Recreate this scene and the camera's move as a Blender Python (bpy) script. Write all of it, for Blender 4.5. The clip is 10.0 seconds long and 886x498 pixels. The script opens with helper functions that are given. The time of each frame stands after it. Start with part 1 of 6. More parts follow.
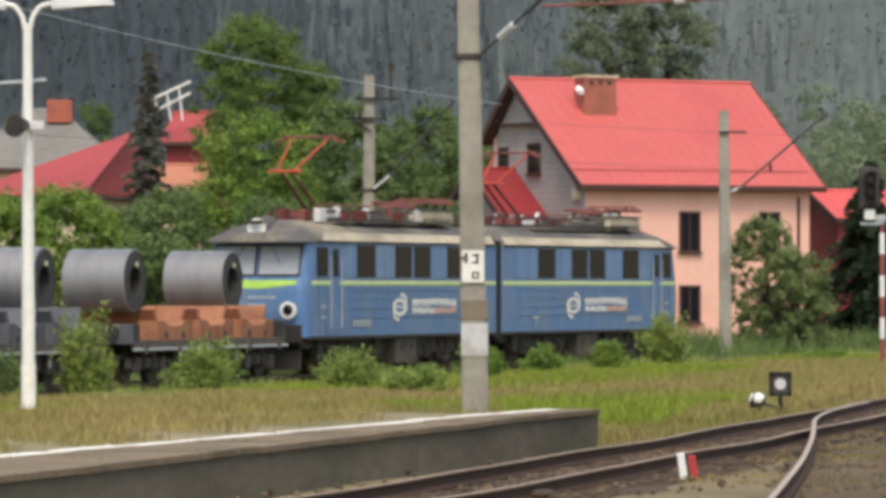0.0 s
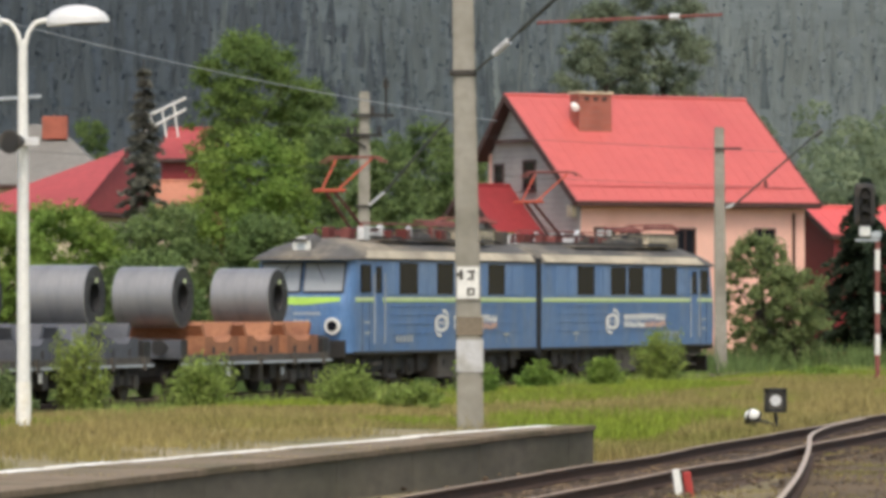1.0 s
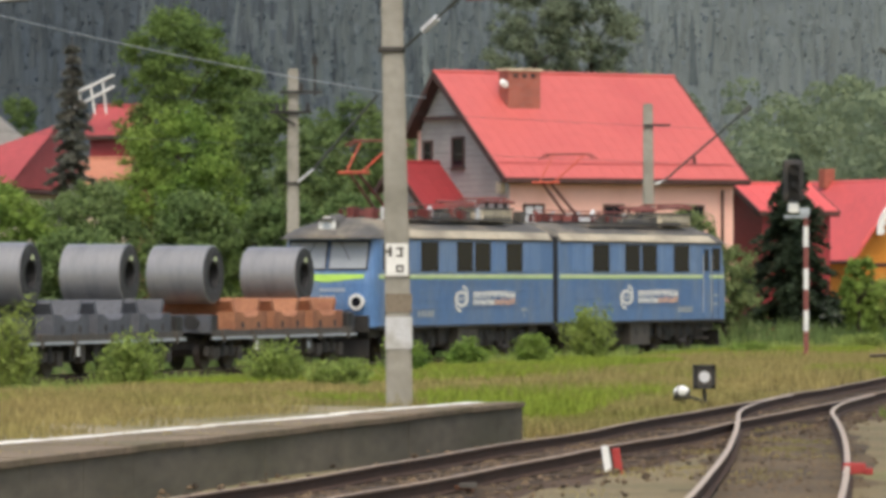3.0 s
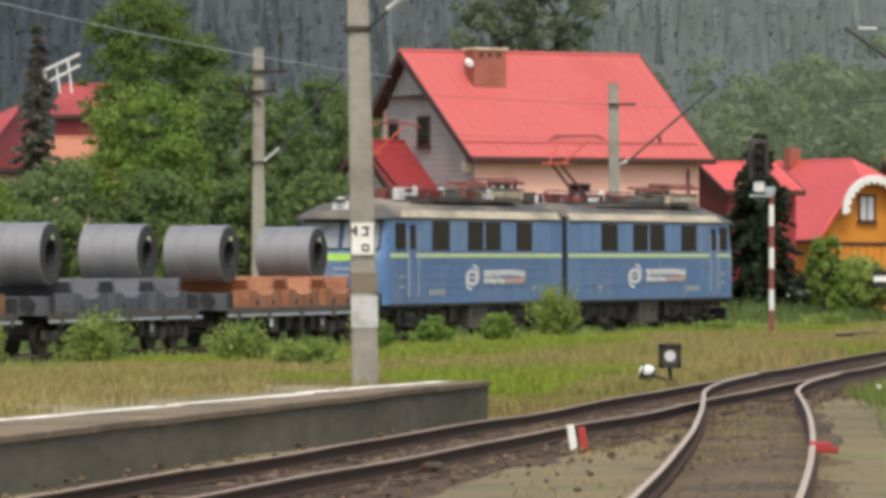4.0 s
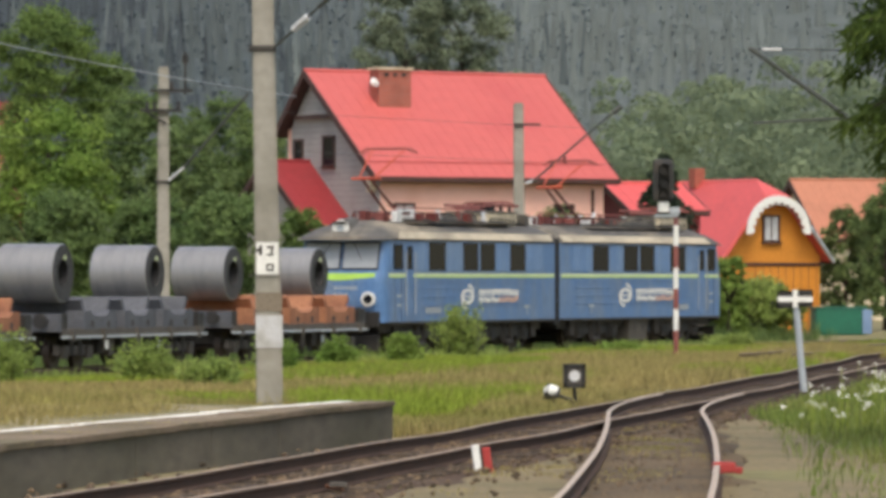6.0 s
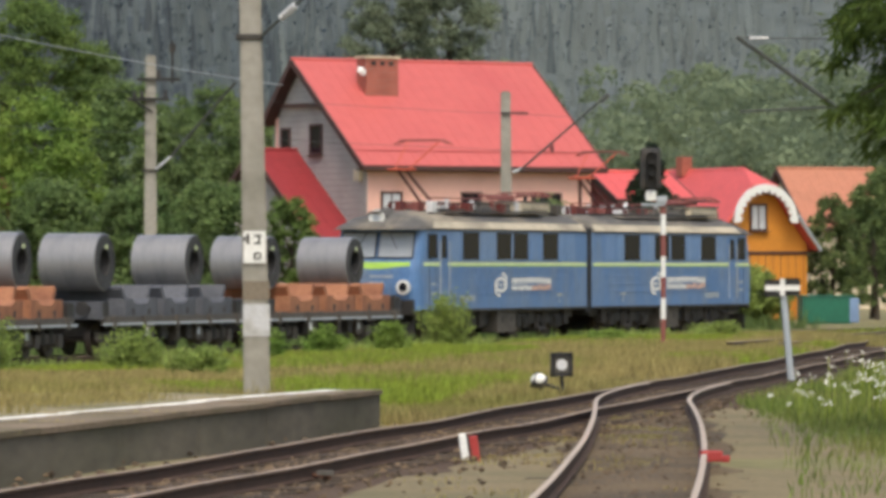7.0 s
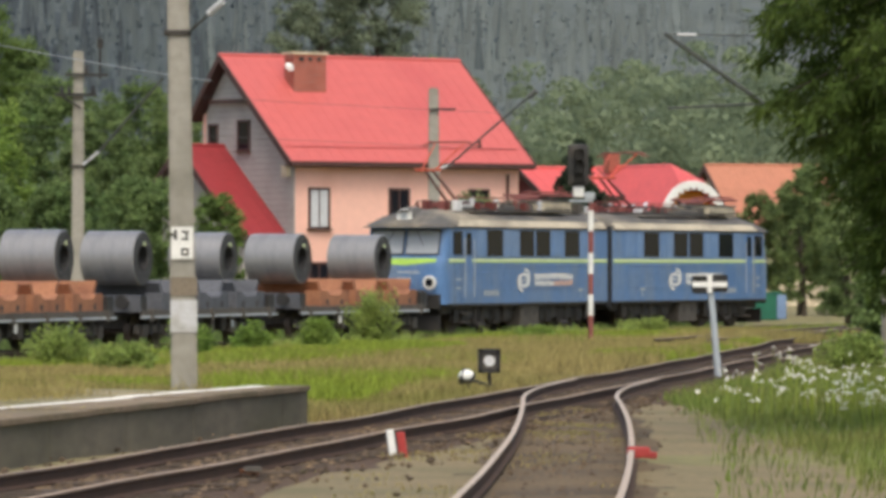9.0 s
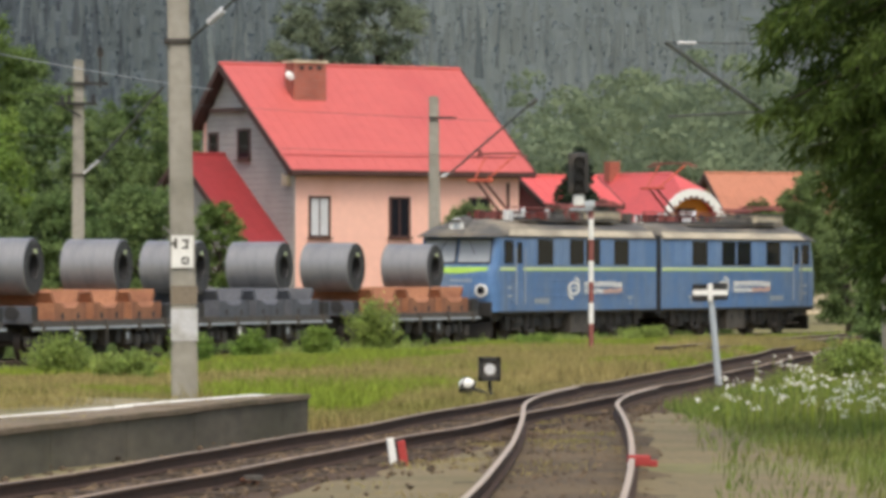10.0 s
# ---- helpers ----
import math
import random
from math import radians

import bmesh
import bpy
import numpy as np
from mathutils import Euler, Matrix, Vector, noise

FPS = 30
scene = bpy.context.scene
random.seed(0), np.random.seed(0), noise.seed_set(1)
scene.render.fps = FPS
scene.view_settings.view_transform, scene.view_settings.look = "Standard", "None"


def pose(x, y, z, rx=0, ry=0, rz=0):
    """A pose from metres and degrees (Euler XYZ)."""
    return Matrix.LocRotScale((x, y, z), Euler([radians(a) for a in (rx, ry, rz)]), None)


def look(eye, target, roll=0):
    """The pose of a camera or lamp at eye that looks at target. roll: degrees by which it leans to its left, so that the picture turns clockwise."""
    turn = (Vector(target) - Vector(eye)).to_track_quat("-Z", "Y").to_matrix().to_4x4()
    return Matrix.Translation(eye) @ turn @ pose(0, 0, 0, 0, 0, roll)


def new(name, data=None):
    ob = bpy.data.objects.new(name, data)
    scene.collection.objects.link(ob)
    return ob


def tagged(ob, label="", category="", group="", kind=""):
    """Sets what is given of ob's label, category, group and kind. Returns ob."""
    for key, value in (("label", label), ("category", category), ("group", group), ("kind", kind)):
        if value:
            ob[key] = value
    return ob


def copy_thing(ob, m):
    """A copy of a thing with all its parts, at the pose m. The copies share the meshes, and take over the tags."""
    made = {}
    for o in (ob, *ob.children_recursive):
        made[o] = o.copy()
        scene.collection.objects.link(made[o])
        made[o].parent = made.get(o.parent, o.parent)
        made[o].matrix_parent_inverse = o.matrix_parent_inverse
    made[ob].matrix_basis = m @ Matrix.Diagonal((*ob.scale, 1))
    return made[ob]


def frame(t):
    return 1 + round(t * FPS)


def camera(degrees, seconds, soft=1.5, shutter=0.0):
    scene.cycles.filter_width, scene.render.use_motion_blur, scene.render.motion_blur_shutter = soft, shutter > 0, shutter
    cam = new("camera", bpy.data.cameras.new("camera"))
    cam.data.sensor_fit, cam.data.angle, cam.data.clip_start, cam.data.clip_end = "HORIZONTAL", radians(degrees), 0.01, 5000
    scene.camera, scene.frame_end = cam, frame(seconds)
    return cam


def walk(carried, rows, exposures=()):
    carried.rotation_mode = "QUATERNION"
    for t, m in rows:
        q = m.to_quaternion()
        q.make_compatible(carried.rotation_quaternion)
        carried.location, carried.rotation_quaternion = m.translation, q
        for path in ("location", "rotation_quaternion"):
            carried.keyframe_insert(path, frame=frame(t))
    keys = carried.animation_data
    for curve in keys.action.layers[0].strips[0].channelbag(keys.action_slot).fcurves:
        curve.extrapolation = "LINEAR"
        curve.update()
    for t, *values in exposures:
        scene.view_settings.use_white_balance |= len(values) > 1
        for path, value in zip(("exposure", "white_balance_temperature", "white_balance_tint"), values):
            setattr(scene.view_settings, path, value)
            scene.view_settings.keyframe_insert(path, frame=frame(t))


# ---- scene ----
EYE = Vector((0.0, 0.0, 2.16))
cam = camera(9.80, 10.0, soft=4.0)

# seconds, yaw to the left, pitch up, roll (degrees): a long lens panning to the right by hand
AIMS = [
    (0.0, 0.0000, 0.4116, 0.0000),
    (0.5, -0.5016, 0.6436, 0.0668),
    (1.0, -0.0526, 0.5942, -0.0036),
    (1.5, 0.0034, 0.4500, 0.0604),
    (2.0, -0.0945, 0.6246, 0.0507),
    (2.5, -0.3913, 0.4961, -0.0165),
    (3.0, -0.8405, 0.3369, -0.0619),
    (4.5, -1.3296, 0.0675, -0.0794),
    (5.0, -1.5800, 0.1488, -0.0600),
    (5.5, -2.0041, 0.1845, 0.0485),
    (6.0, -2.2767, 0.3241, 0.0076),
    (7.5, -2.5329, 0.1525, -0.0185),
    (8.0, -2.7626, 0.1540, -0.0864),
    (8.5, -2.9421, 0.0756, -0.0492),
    (9.0, -3.2197, 0.1564, 0.0711),
    (9.5, -3.3745, 0.2795, 0.0074),
    (10.0, -3.2161, 0.2496, 0.0135),
]


def aim(yaw, pitch, roll):
    a, b = radians(yaw), radians(pitch)
    way = Vector((-math.sin(a) * math.cos(b), math.cos(a) * math.cos(b), math.sin(b)))
    return look(EYE, EYE + way * 100, roll)


walk(cam, [(t, aim(y, p, r)) for t, y, p, r in AIMS], [(0.0, 0.58, 7000, 6), (10.0, 0.58, 7000, 6)])

# ---- light: bright overcast, a soft sun high behind the camera ----
SUN_UP, SUN_ROT = radians(58), radians(176)
world = bpy.data.worlds.new("overcast_sky")
scene.world = world
world.use_nodes = True
wn = world.node_tree.nodes
sky = wn.new("ShaderNodeTexSky")
sky.sky_type, sky.sun_disc, sky.sun_elevation, sky.sun_rotation = "NISHITA", False, SUN_UP, SUN_ROT
sky.air_density, sky.dust_density, sky.ozone_density = 1.0, 4.0, 1.0
wn["Background"].inputs["Strength"].default_value = 0.15
world.node_tree.links.new(sky.outputs[0], wn["Background"].inputs[0])
sun = new("sun", bpy.data.lights.new("sun", "SUN"))
sun.data.energy, sun.data.angle, sun.data.color = 1.0, radians(20), (1.0, 0.96, 0.9)
sun.matrix_world = look((0, 0, 0), (-math.sin(SUN_ROT) * math.cos(SUN_UP), -math.cos(SUN_ROT) * math.cos(SUN_UP), -math.sin(SUN_UP)))


# ---- materials ----
def material(name, color, rough=0.7, vary=0.25, scale=3.0, metal=0.0, bump=0.15, second=None, amount=0.5, stretch=(1, 1, 1), island=0.0, fine=8.0):
    """A surface with noise at two scales; second: a colour that shows in patches, as dirt or wear."""
    m = bpy.data.materials.new(name)
    m.use_nodes = True
    n, k = m.node_tree.nodes, m.node_tree.links.new
    b = n["Principled BSDF"]
    b.inputs["Roughness"].default_value, b.inputs["Metallic"].default_value = rough, metal
    co, mp = n.new("ShaderNodeTexCoord"), n.new("ShaderNodeMapping")
    mp.inputs["Scale"].default_value = stretch
    k(co.outputs["Object"], mp.inputs[0])
    big, small = n.new("ShaderNodeTexNoise"), n.new("ShaderNodeTexNoise")
    for tex, s in ((big, scale), (small, scale * fine)):
        tex.inputs["Scale"].default_value, tex.inputs["Detail"].default_value = s, 4
        k(mp.outputs[0], tex.inputs["Vector"])
    other = second or tuple(c * (1 - vary) for c in color)
    mix = n.new("ShaderNodeMix")
    mix.data_type = "RGBA"
    mix.inputs[6].default_value, mix.inputs[7].default_value = (*color, 1), (*other, 1)
    ramp = n.new("ShaderNodeMapRange")
    ramp.inputs[1].default_value, ramp.inputs[2].default_value = 0.62 - amount * 0.3, 0.78 - amount * 0.1
    k(big.outputs[0], ramp.inputs[0])
    k(ramp.outputs[0], mix.inputs[0])
    grain = n.new("ShaderNodeHueSaturation")
    val = n.new("ShaderNodeMapRange")
    val.inputs[1].default_value, val.inputs[2].default_value = 0.25, 0.75
    val.inputs[3].default_value, val.inputs[4].default_value = 1 - vary, 1 + vary
    k(small.outputs[0], val.inputs[0])
    k(mix.outputs[2], grain.inputs["Color"])
    if island:
        geo, add, rnd = n.new("ShaderNodeNewGeometry"), n.new("ShaderNodeMath"), n.new("ShaderNodeMapRange")
        rnd.inputs[3].default_value, rnd.inputs[4].default_value = 1 - island, 1 + island
        add.operation = "MULTIPLY"
        k(geo.outputs["Random Per Island"], rnd.inputs[0])
        k(val.outputs[0], add.inputs[0])
        k(rnd.outputs[0], add.inputs[1])
        k(add.outputs[0], grain.inputs["Value"])
    else:
        k(val.outputs[0], grain.inputs["Value"])
    k(grain.outputs[0], b.inputs["Base Color"])
    if bump:
        bp = n.new("ShaderNodeBump")
        bp.inputs["Strength"].default_value, bp.inputs["Distance"].default_value = bump, 0.03
        k(small.outputs[0], bp.inputs["Height"])
        k(bp.outputs[0], b.inputs["Normal"])
    return m


def leafy(name, color, second, island=0.45, scale=0.35):
    m = material(name, color, 0.65, 0.2, scale, second=second, amount=0.6, bump=0, island=island)
    b = m.node_tree.nodes["Principled BSDF"]
    b.inputs["Specular IOR Level"].default_value = 0.2
    n, k = m.node_tree.nodes, m.node_tree.links.new
    thin, blend = n.new("ShaderNodeBsdfTranslucent"), n.new("ShaderNodeMixShader")
    blend.inputs[0].default_value = 0.5
    k(b.inputs["Base Color"].links[0].from_socket, thin.inputs[0])
    k(b.outputs[0], blend.inputs[1])
    k(thin.outputs[0], blend.inputs[2])
    k(blend.outputs[0], n["Material Output"].inputs[0])
    return m


BLUE = material("blue_paint", (0.09, 0.19, 0.385), 0.42, 0.2, 0.9, second=(0.16, 0.225, 0.33), amount=0.6, bump=0.05, stretch=(1.6, 1.6, 0.5))
BLUE_LIGHT = material("light_blue_paint", (0.19, 0.29, 0.46), 0.5, 0.15, 1.2, bump=0.05)
LIME = material("lime_paint", (0.38, 0.62, 0.10), 0.5, 0.15, 1.5, bump=0.03)
PALE = material("pale_line_paint", (0.62, 0.72, 0.42), 0.5, 0.15, 2, bump=0.03)
ROOF_GREY = material("grimy_roof_paint", (0.095, 0.09, 0.085), 0.75, 0.25, 0.7, second=(0.30, 0.255, 0.19), amount=0.55, stretch=(0.5, 1, 1))
WHITE = material("white_paint", (0.75, 0.75, 0.73), 0.5, 0.1, 2)
DUST = material("beige_roof_dust", (0.50, 0.44, 0.34), 0.8, 0.25, 0.5, second=(0.2, 0.18, 0.15), amount=0.6, stretch=(0.6, 1, 1))
CREAM = material("cream_paint", (0.64, 0.55, 0.40), 0.6, 0.15, 2, second=(0.36, 0.29, 0.2))
LETTER_RED = material("salmon_letter_paint", (0.66, 0.42, 0.34), 0.5, 0.2, 3)
RED_PART = material("red_insulator_paint", (0.13, 0.026, 0.022), 0.5, 0.2, 3)
PANTO = material("orange_pantograph_paint", (0.46, 0.075, 0.035), 0.5, 0.15, 3)
BLACK = material("grimy_black_steel", (0.022, 0.021, 0.021), 0.65, 0.3, 2, second=(0.05, 0.042, 0.035))
# Bogie steel made darker to carry the deep shade under the body.
UNDERSIDE_DARK = material("shade_dark_bogie_steel", (0.04, 0.034, 0.03), 0.7, 0.3, 3)
WHEEL = material("brown_wheel_steel", (0.06, 0.048, 0.04), 0.55, 0.3, 4, metal=0.4)
GLASS_DARK = material("dark_window_glass", (0.012, 0.013, 0.018), 0.12, 0.1, 1, bump=0)
# The sky's reflection is put into the pale pane colour.
GLASS_CAB = material("sky_tinted_cab_glass", (0.31, 0.335, 0.365), 0.3, 0.08, 0.6, bump=0)
GLASS_DARK.node_tree.nodes["Principled BSDF"].inputs["Specular IOR Level"].default_value = 0.15
RUBBER = material("black_rubber", (0.012, 0.012, 0.014), 0.8, 0.2, 3)
STEEL_COIL = material("hot_rolled_steel", (0.25, 0.25, 0.262), 0.38, 0.14, 1.4, metal=0.25, second=(0.17, 0.17, 0.185), amount=0.5, stretch=(0.35, 2.2, 0.35), bump=0.04)
# Shade on the coil ends and inside the bore, put into two dark colours.
COIL_EDGE = material("shaded_coil_edges", (0.04, 0.04, 0.042), 0.7, 0.25, 3)
COIL_DARK = material("shaded_coil_bore", (0.022, 0.022, 0.025), 0.7, 0.2, 3)
RUST = material("orange_rust_primer", (0.33, 0.145, 0.078), 0.85, 0.25, 1.1, second=(0.19, 0.075, 0.045), amount=0.6)
SLATE = material("blue_grey_wagon_paint", (0.095, 0.10, 0.118), 0.75, 0.25, 1.1, second=(0.055, 0.06, 0.075), amount=0.5)
FRAME = material("dusty_wagon_frame", (0.085, 0.075, 0.065), 0.8, 0.3, 2)
CONCRETE = material("weathered_concrete", (0.30, 0.285, 0.25), 0.9, 0.15, 0.9, second=(0.19, 0.18, 0.15), amount=0.5, bump=0.3)
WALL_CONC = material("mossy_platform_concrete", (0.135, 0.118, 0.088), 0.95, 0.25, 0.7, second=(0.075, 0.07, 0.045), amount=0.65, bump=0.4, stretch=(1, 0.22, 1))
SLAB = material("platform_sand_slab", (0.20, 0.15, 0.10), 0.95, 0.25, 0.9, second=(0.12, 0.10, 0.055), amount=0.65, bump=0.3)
LINE = material("worn_white_line", (0.84, 0.82, 0.77), 0.8, 0.12, 3, second=(0.62, 0.58, 0.48), amount=0.25)
BAND = material("worn_grey_white_paint", (0.50, 0.51, 0.53), 0.8, 0.15, 3, second=(0.36, 0.35, 0.33), amount=0.5)
RAIL_TOP = material("polished_rail", (0.46, 0.37, 0.30), 0.6, 0.15, 4, metal=0.1)
DIRT = material("trodden_sandy_dirt", (0.13, 0.09, 0.048), 0.95, 0.4, 0.5, second=(0.055, 0.04, 0.025), amount=0.75, bump=0.5, fine=30)
RAIL_DULL = material("brown_rail_top", (0.36, 0.27, 0.20), 0.6, 0.2, 2, metal=0.1)
RAIL_SIDE = material("rusty_rail", (0.06, 0.031, 0.019), 0.85, 0.3, 2)
SLEEPER = material("dark_sleeper_wood", (0.055, 0.038, 0.026), 0.9, 0.3, 2)
PATH = material("pale_sandy_path", (0.195, 0.152, 0.082), 0.95, 0.3, 0.4, second=(0.12, 0.108, 0.05), amount=0.6, bump=0.4, fine=25)
STONE = material("grey_brown_stones", (0.13, 0.09, 0.055), 0.9, 0.25, 3, island=0.6)
BALLAST = material("dirty_ballast", (0.066, 0.036, 0.02), 0.95, 0.4, 0.6, second=(0.10, 0.065, 0.038), amount=0.6, bump=0.6, fine=30)
ROOF_RED = material("red_sheet_roof", (0.50, 0.108, 0.098), 0.45, 0.07, 0.25, second=(0.44, 0.085, 0.082), bump=0.03)
ROOF_RED_DULL = material("old_red_roof", (0.36, 0.06, 0.062), 0.6, 0.15, 0.4)
ROOF_ANNEX = material("dark_red_sheet", (0.26, 0.026, 0.032), 0.5, 0.12, 0.4)
ROOF_BRIGHT = material("bright_red_roof", (0.62, 0.10, 0.095), 0.45, 0.1, 0.4, bump=0.05)
ROOF_ORANGE = material("orange_tile_roof", (0.42, 0.17, 0.105), 0.8, 0.15, 0.8)
ROOF_GREYH = material("grey_slate_roof", (0.19, 0.182, 0.17), 0.85, 0.15, 0.5)
PINK = material("pink_render", (0.80, 0.47, 0.385), 0.9, 0.05, 0.4, second=(0.68, 0.37, 0.28), amount=0.3, bump=0.1)
BLOCK = material("grey_block_wall", (0.40, 0.375, 0.36), 0.95, 0.14, 0.8, second=(0.32, 0.30, 0.285), amount=0.5, bump=0.3)
MORTAR = material("pale_mortar", (0.24, 0.23, 0.22), 0.95, 0.1, 2)
BROWN = material("dark_brown_wood", (0.07, 0.03, 0.025), 0.6, 0.2, 2)
BRICK = material("chimney_brick", (0.37, 0.11, 0.075), 0.9, 0.2, 1.5, second=(0.26, 0.08, 0.055))
ORANGE = material("ochre_timber_wall", (0.60, 0.235, 0.03), 0.75, 0.12, 0.8)
GREEN_BIN = material("green_plastic", (0.015, 0.14, 0.085), 0.5, 0.15, 1)
RED_PAINT = material("red_paint", (0.36, 0.035, 0.032), 0.6, 0.2, 3)
MAROON = material("faded_maroon_paint", (0.24, 0.075, 0.065), 0.7, 0.2, 3)
GALV = material("pale_blue_grey_steel", (0.40, 0.44, 0.48), 0.5, 0.12, 3, metal=0.2)
WIRE = material("dark_wire", (0.06, 0.065, 0.06), 0.6, 0.1, 3)
INSUL = material("white_porcelain", (0.62, 0.63, 0.65), 0.3, 0.1, 3)
BARK = material("bark", (0.075, 0.06, 0.045), 0.95, 0.3, 3, bump=0.4)
GROUND = material("grassy_soil", (0.17, 0.155, 0.065), 0.95, 0.3, 0.12, second=(0.21, 0.165, 0.09), amount=0.6, bump=0.5, fine=20)
LEAF_A = leafy("bright_leaves", (0.22, 0.31, 0.07), (0.15, 0.255, 0.055))
LEAF_B = leafy("dark_leaves", (0.165, 0.235, 0.085), (0.105, 0.17, 0.06))
LEAF_C = leafy("olive_leaves", (0.18, 0.245, 0.095), (0.125, 0.185, 0.07))
NEEDLE = leafy("dark_needles", (0.06, 0.085, 0.055), (0.045, 0.07, 0.035))
# A paler NEEDLE, with haze put into the colour.
NEEDLE_GREY = leafy("hazed_grey_needles", (0.23, 0.235, 0.20), (0.17, 0.16, 0.14))
NEEDLE_NEAR = leafy("spruce_needles", (0.075, 0.12, 0.026), (0.105, 0.135, 0.03))
GRASS_A = leafy("dry_grass", (0.37, 0.30, 0.125), (0.24, 0.245, 0.07), scale=0.16)
GRASS_B = leafy("green_grass", (0.27, 0.34, 0.05), (0.21, 0.285, 0.05), scale=0.2)
GRASS_C = leafy("olive_grass", (0.18, 0.245, 0.06), (0.22, 0.215, 0.075), scale=0.3)
PETAL = material("white_petals", (0.8, 0.8, 0.72), 0.7, 0.1, 5, bump=0)


# ---- mesh helpers ----
def box(bm, cx, cy, cz, sx, sy, sz, m=None, bevel=0.0):
    r = bmesh.ops.create_cube(bm, size=1.0)
    vs = r["verts"]
    bmesh.ops.scale(bm, vec=(sx, sy, sz), verts=vs)
    bmesh.ops.translate(bm, vec=(cx, cy, cz), verts=vs)
    if bevel:
        es = list({e for v in vs for e in v.link_edges})
        vs = list({v for f in bmesh.ops.bevel(bm, geom=es, offset=bevel, segments=2, affect="EDGES", profile=0.7)["faces"] for v in f.verts} | {v for v in vs if v.is_valid})
    if m is not None:
        bmesh.ops.transform(bm, matrix=m, verts=vs)
    return bm


def rod(bm, a, b, r, r2=None, n=10, caps=True):
    a, b = Vector(a), Vector(b)
    d = b - a
    m = Matrix.Translation((a + b) / 2) @ d.to_track_quat("Z", "Y").to_matrix().to_4x4()
    bmesh.ops.create_cone(bm, cap_ends=caps, segments=n, radius1=r, radius2=r if r2 is None else r2, depth=d.length, matrix=m)
    return bm


def ball(bm, c, r, sq=(1, 1, 1), n=10):
    bmesh.ops.create_uvsphere(bm, u_segments=n, v_segments=max(5, n // 2 + 1), radius=r, matrix=Matrix.Translation(c) @ Matrix.Diagonal((*sq, 1)))
    return bm


def fan(bm, pts):
    """A flat face through the points, in order."""
    return bm.faces.new([bm.verts.new(p) for p in pts])


def slab(bm, pts, thick):
    """A plate whose top is the polygon pts, thick below it along its normal."""
    top = [Vector(p) for p in pts]
    nrm = (top[1] - top[0]).cross(top[2] - top[0]).normalized()
    low = [p - nrm * thick for p in top]
    a, b = [bm.verts.new(p) for p in top], [bm.verts.new(p) for p in low]
    bm.faces.new(a)
    bm.faces.new(b[::-1])
    for i in range(len(a)):
        j = (i + 1) % len(a)
        bm.faces.new((a[j], a[i], b[i], b[j]))
    return bm


def mesh_of(bm, name, mat, smooth=False):
    me = bpy.data.meshes.new(name)
    bm.to_mesh(me)
    bm.free()
    for f in me.polygons:
        f.use_smooth = smooth
    me.materials.append(mat)
    return me


def part(name, bm, mat, parent=None, label="", smooth=False):
    ob = new(name, mesh_of(bm, name, mat, smooth))
    ob.parent = parent
    return tagged(ob, label)


def thing(name, label, category, m=None, group="", kind=""):
    ob = new(name)
    if m is not None:
        ob.matrix_basis = m
    return tagged(ob, label, category, group, kind)


def raw(name, verts, faces, mat, parent=None, smooth=False):
    me = bpy.data.meshes.new(name)
    me.from_pydata(verts, [], faces)
    me.materials.append(mat)
    for f in me.polygons:
        f.use_smooth = smooth
    ob = new(name, me)
    ob.parent = parent
    return ob


def B():
    return bmesh.new()


# ---- the line that the train follows: a right-hand curve of about 360 m radius ----
RAIL_Z = -0.32  # the train runs a little lower than the near track
LINE_X, LINE_Y, LINE_TURN, LINE_BEND = -5.116, 142.38, 0.3373, 0.002784


def on_line(s, side=0.0):
    """Plan place at s metres along the train's line, side metres to its right, and the heading from +y."""
    n = 80
    a = [LINE_TURN + LINE_BEND * s * (i + 0.5) / n for i in range(n)]
    h = LINE_TURN + LINE_BEND * s
    x = LINE_X + s * sum(map(math.sin, a)) / n + side * math.cos(h)
    y = LINE_Y + s * sum(map(math.cos, a)) / n - side * math.sin(h)
    return x, y, h


def run(t):
    """Metres that the train has gone at t seconds."""
    return 3.8166 * t - 0.01506 * t * t + 0.004328 * t ** 3


def vehicle_pose(s, half, turned=False):
    """The pose of a vehicle whose middle is at s, with bogies half metres from it; its x points along the line."""
    ax, ay, _ = on_line(s - half)
    bx_, by_, _ = on_line(s + half)
    a = math.degrees(math.atan2(by_ - ay, bx_ - ax)) + (180 if turned else 0)
    return pose((ax + bx_) / 2, (ay + by_) / 2, 0, 0, 0, a)


# ---- ground: one sheet to the horizon, rising into a wooded hill ----
def ground_z(x, y):
    z = -0.24
    if y > 20:
        z += 0.10 * noise.noise((x * 0.12, y * 0.12, 0)) - 0.02
    # a shallow cutting along the train line
    cx = on_line(max(-110, min(110, (y - LINE_Y) / 0.92)))[0]
    if 40 < y < 260:
        off = max(0.0, min(1.0, (8.0 - abs(x - cx)) / 4.5))
        z -= 0.34 * off * off * (3 - 2 * off)
    if y > 250:
        z += min((y - 250) * 0.006, 3)
    if y > 850:
        z += (y - 850) * 0.165 + 14 * noise.noise((x * 0.004, y * 0.003, 3)) * min(1, (y - 850) / 300)
    if 330 < y < 900 and x > 0:
        z += 10 * math.exp(-(((y - 620) / 170) ** 2)) * min(1, x / 60)
    return z


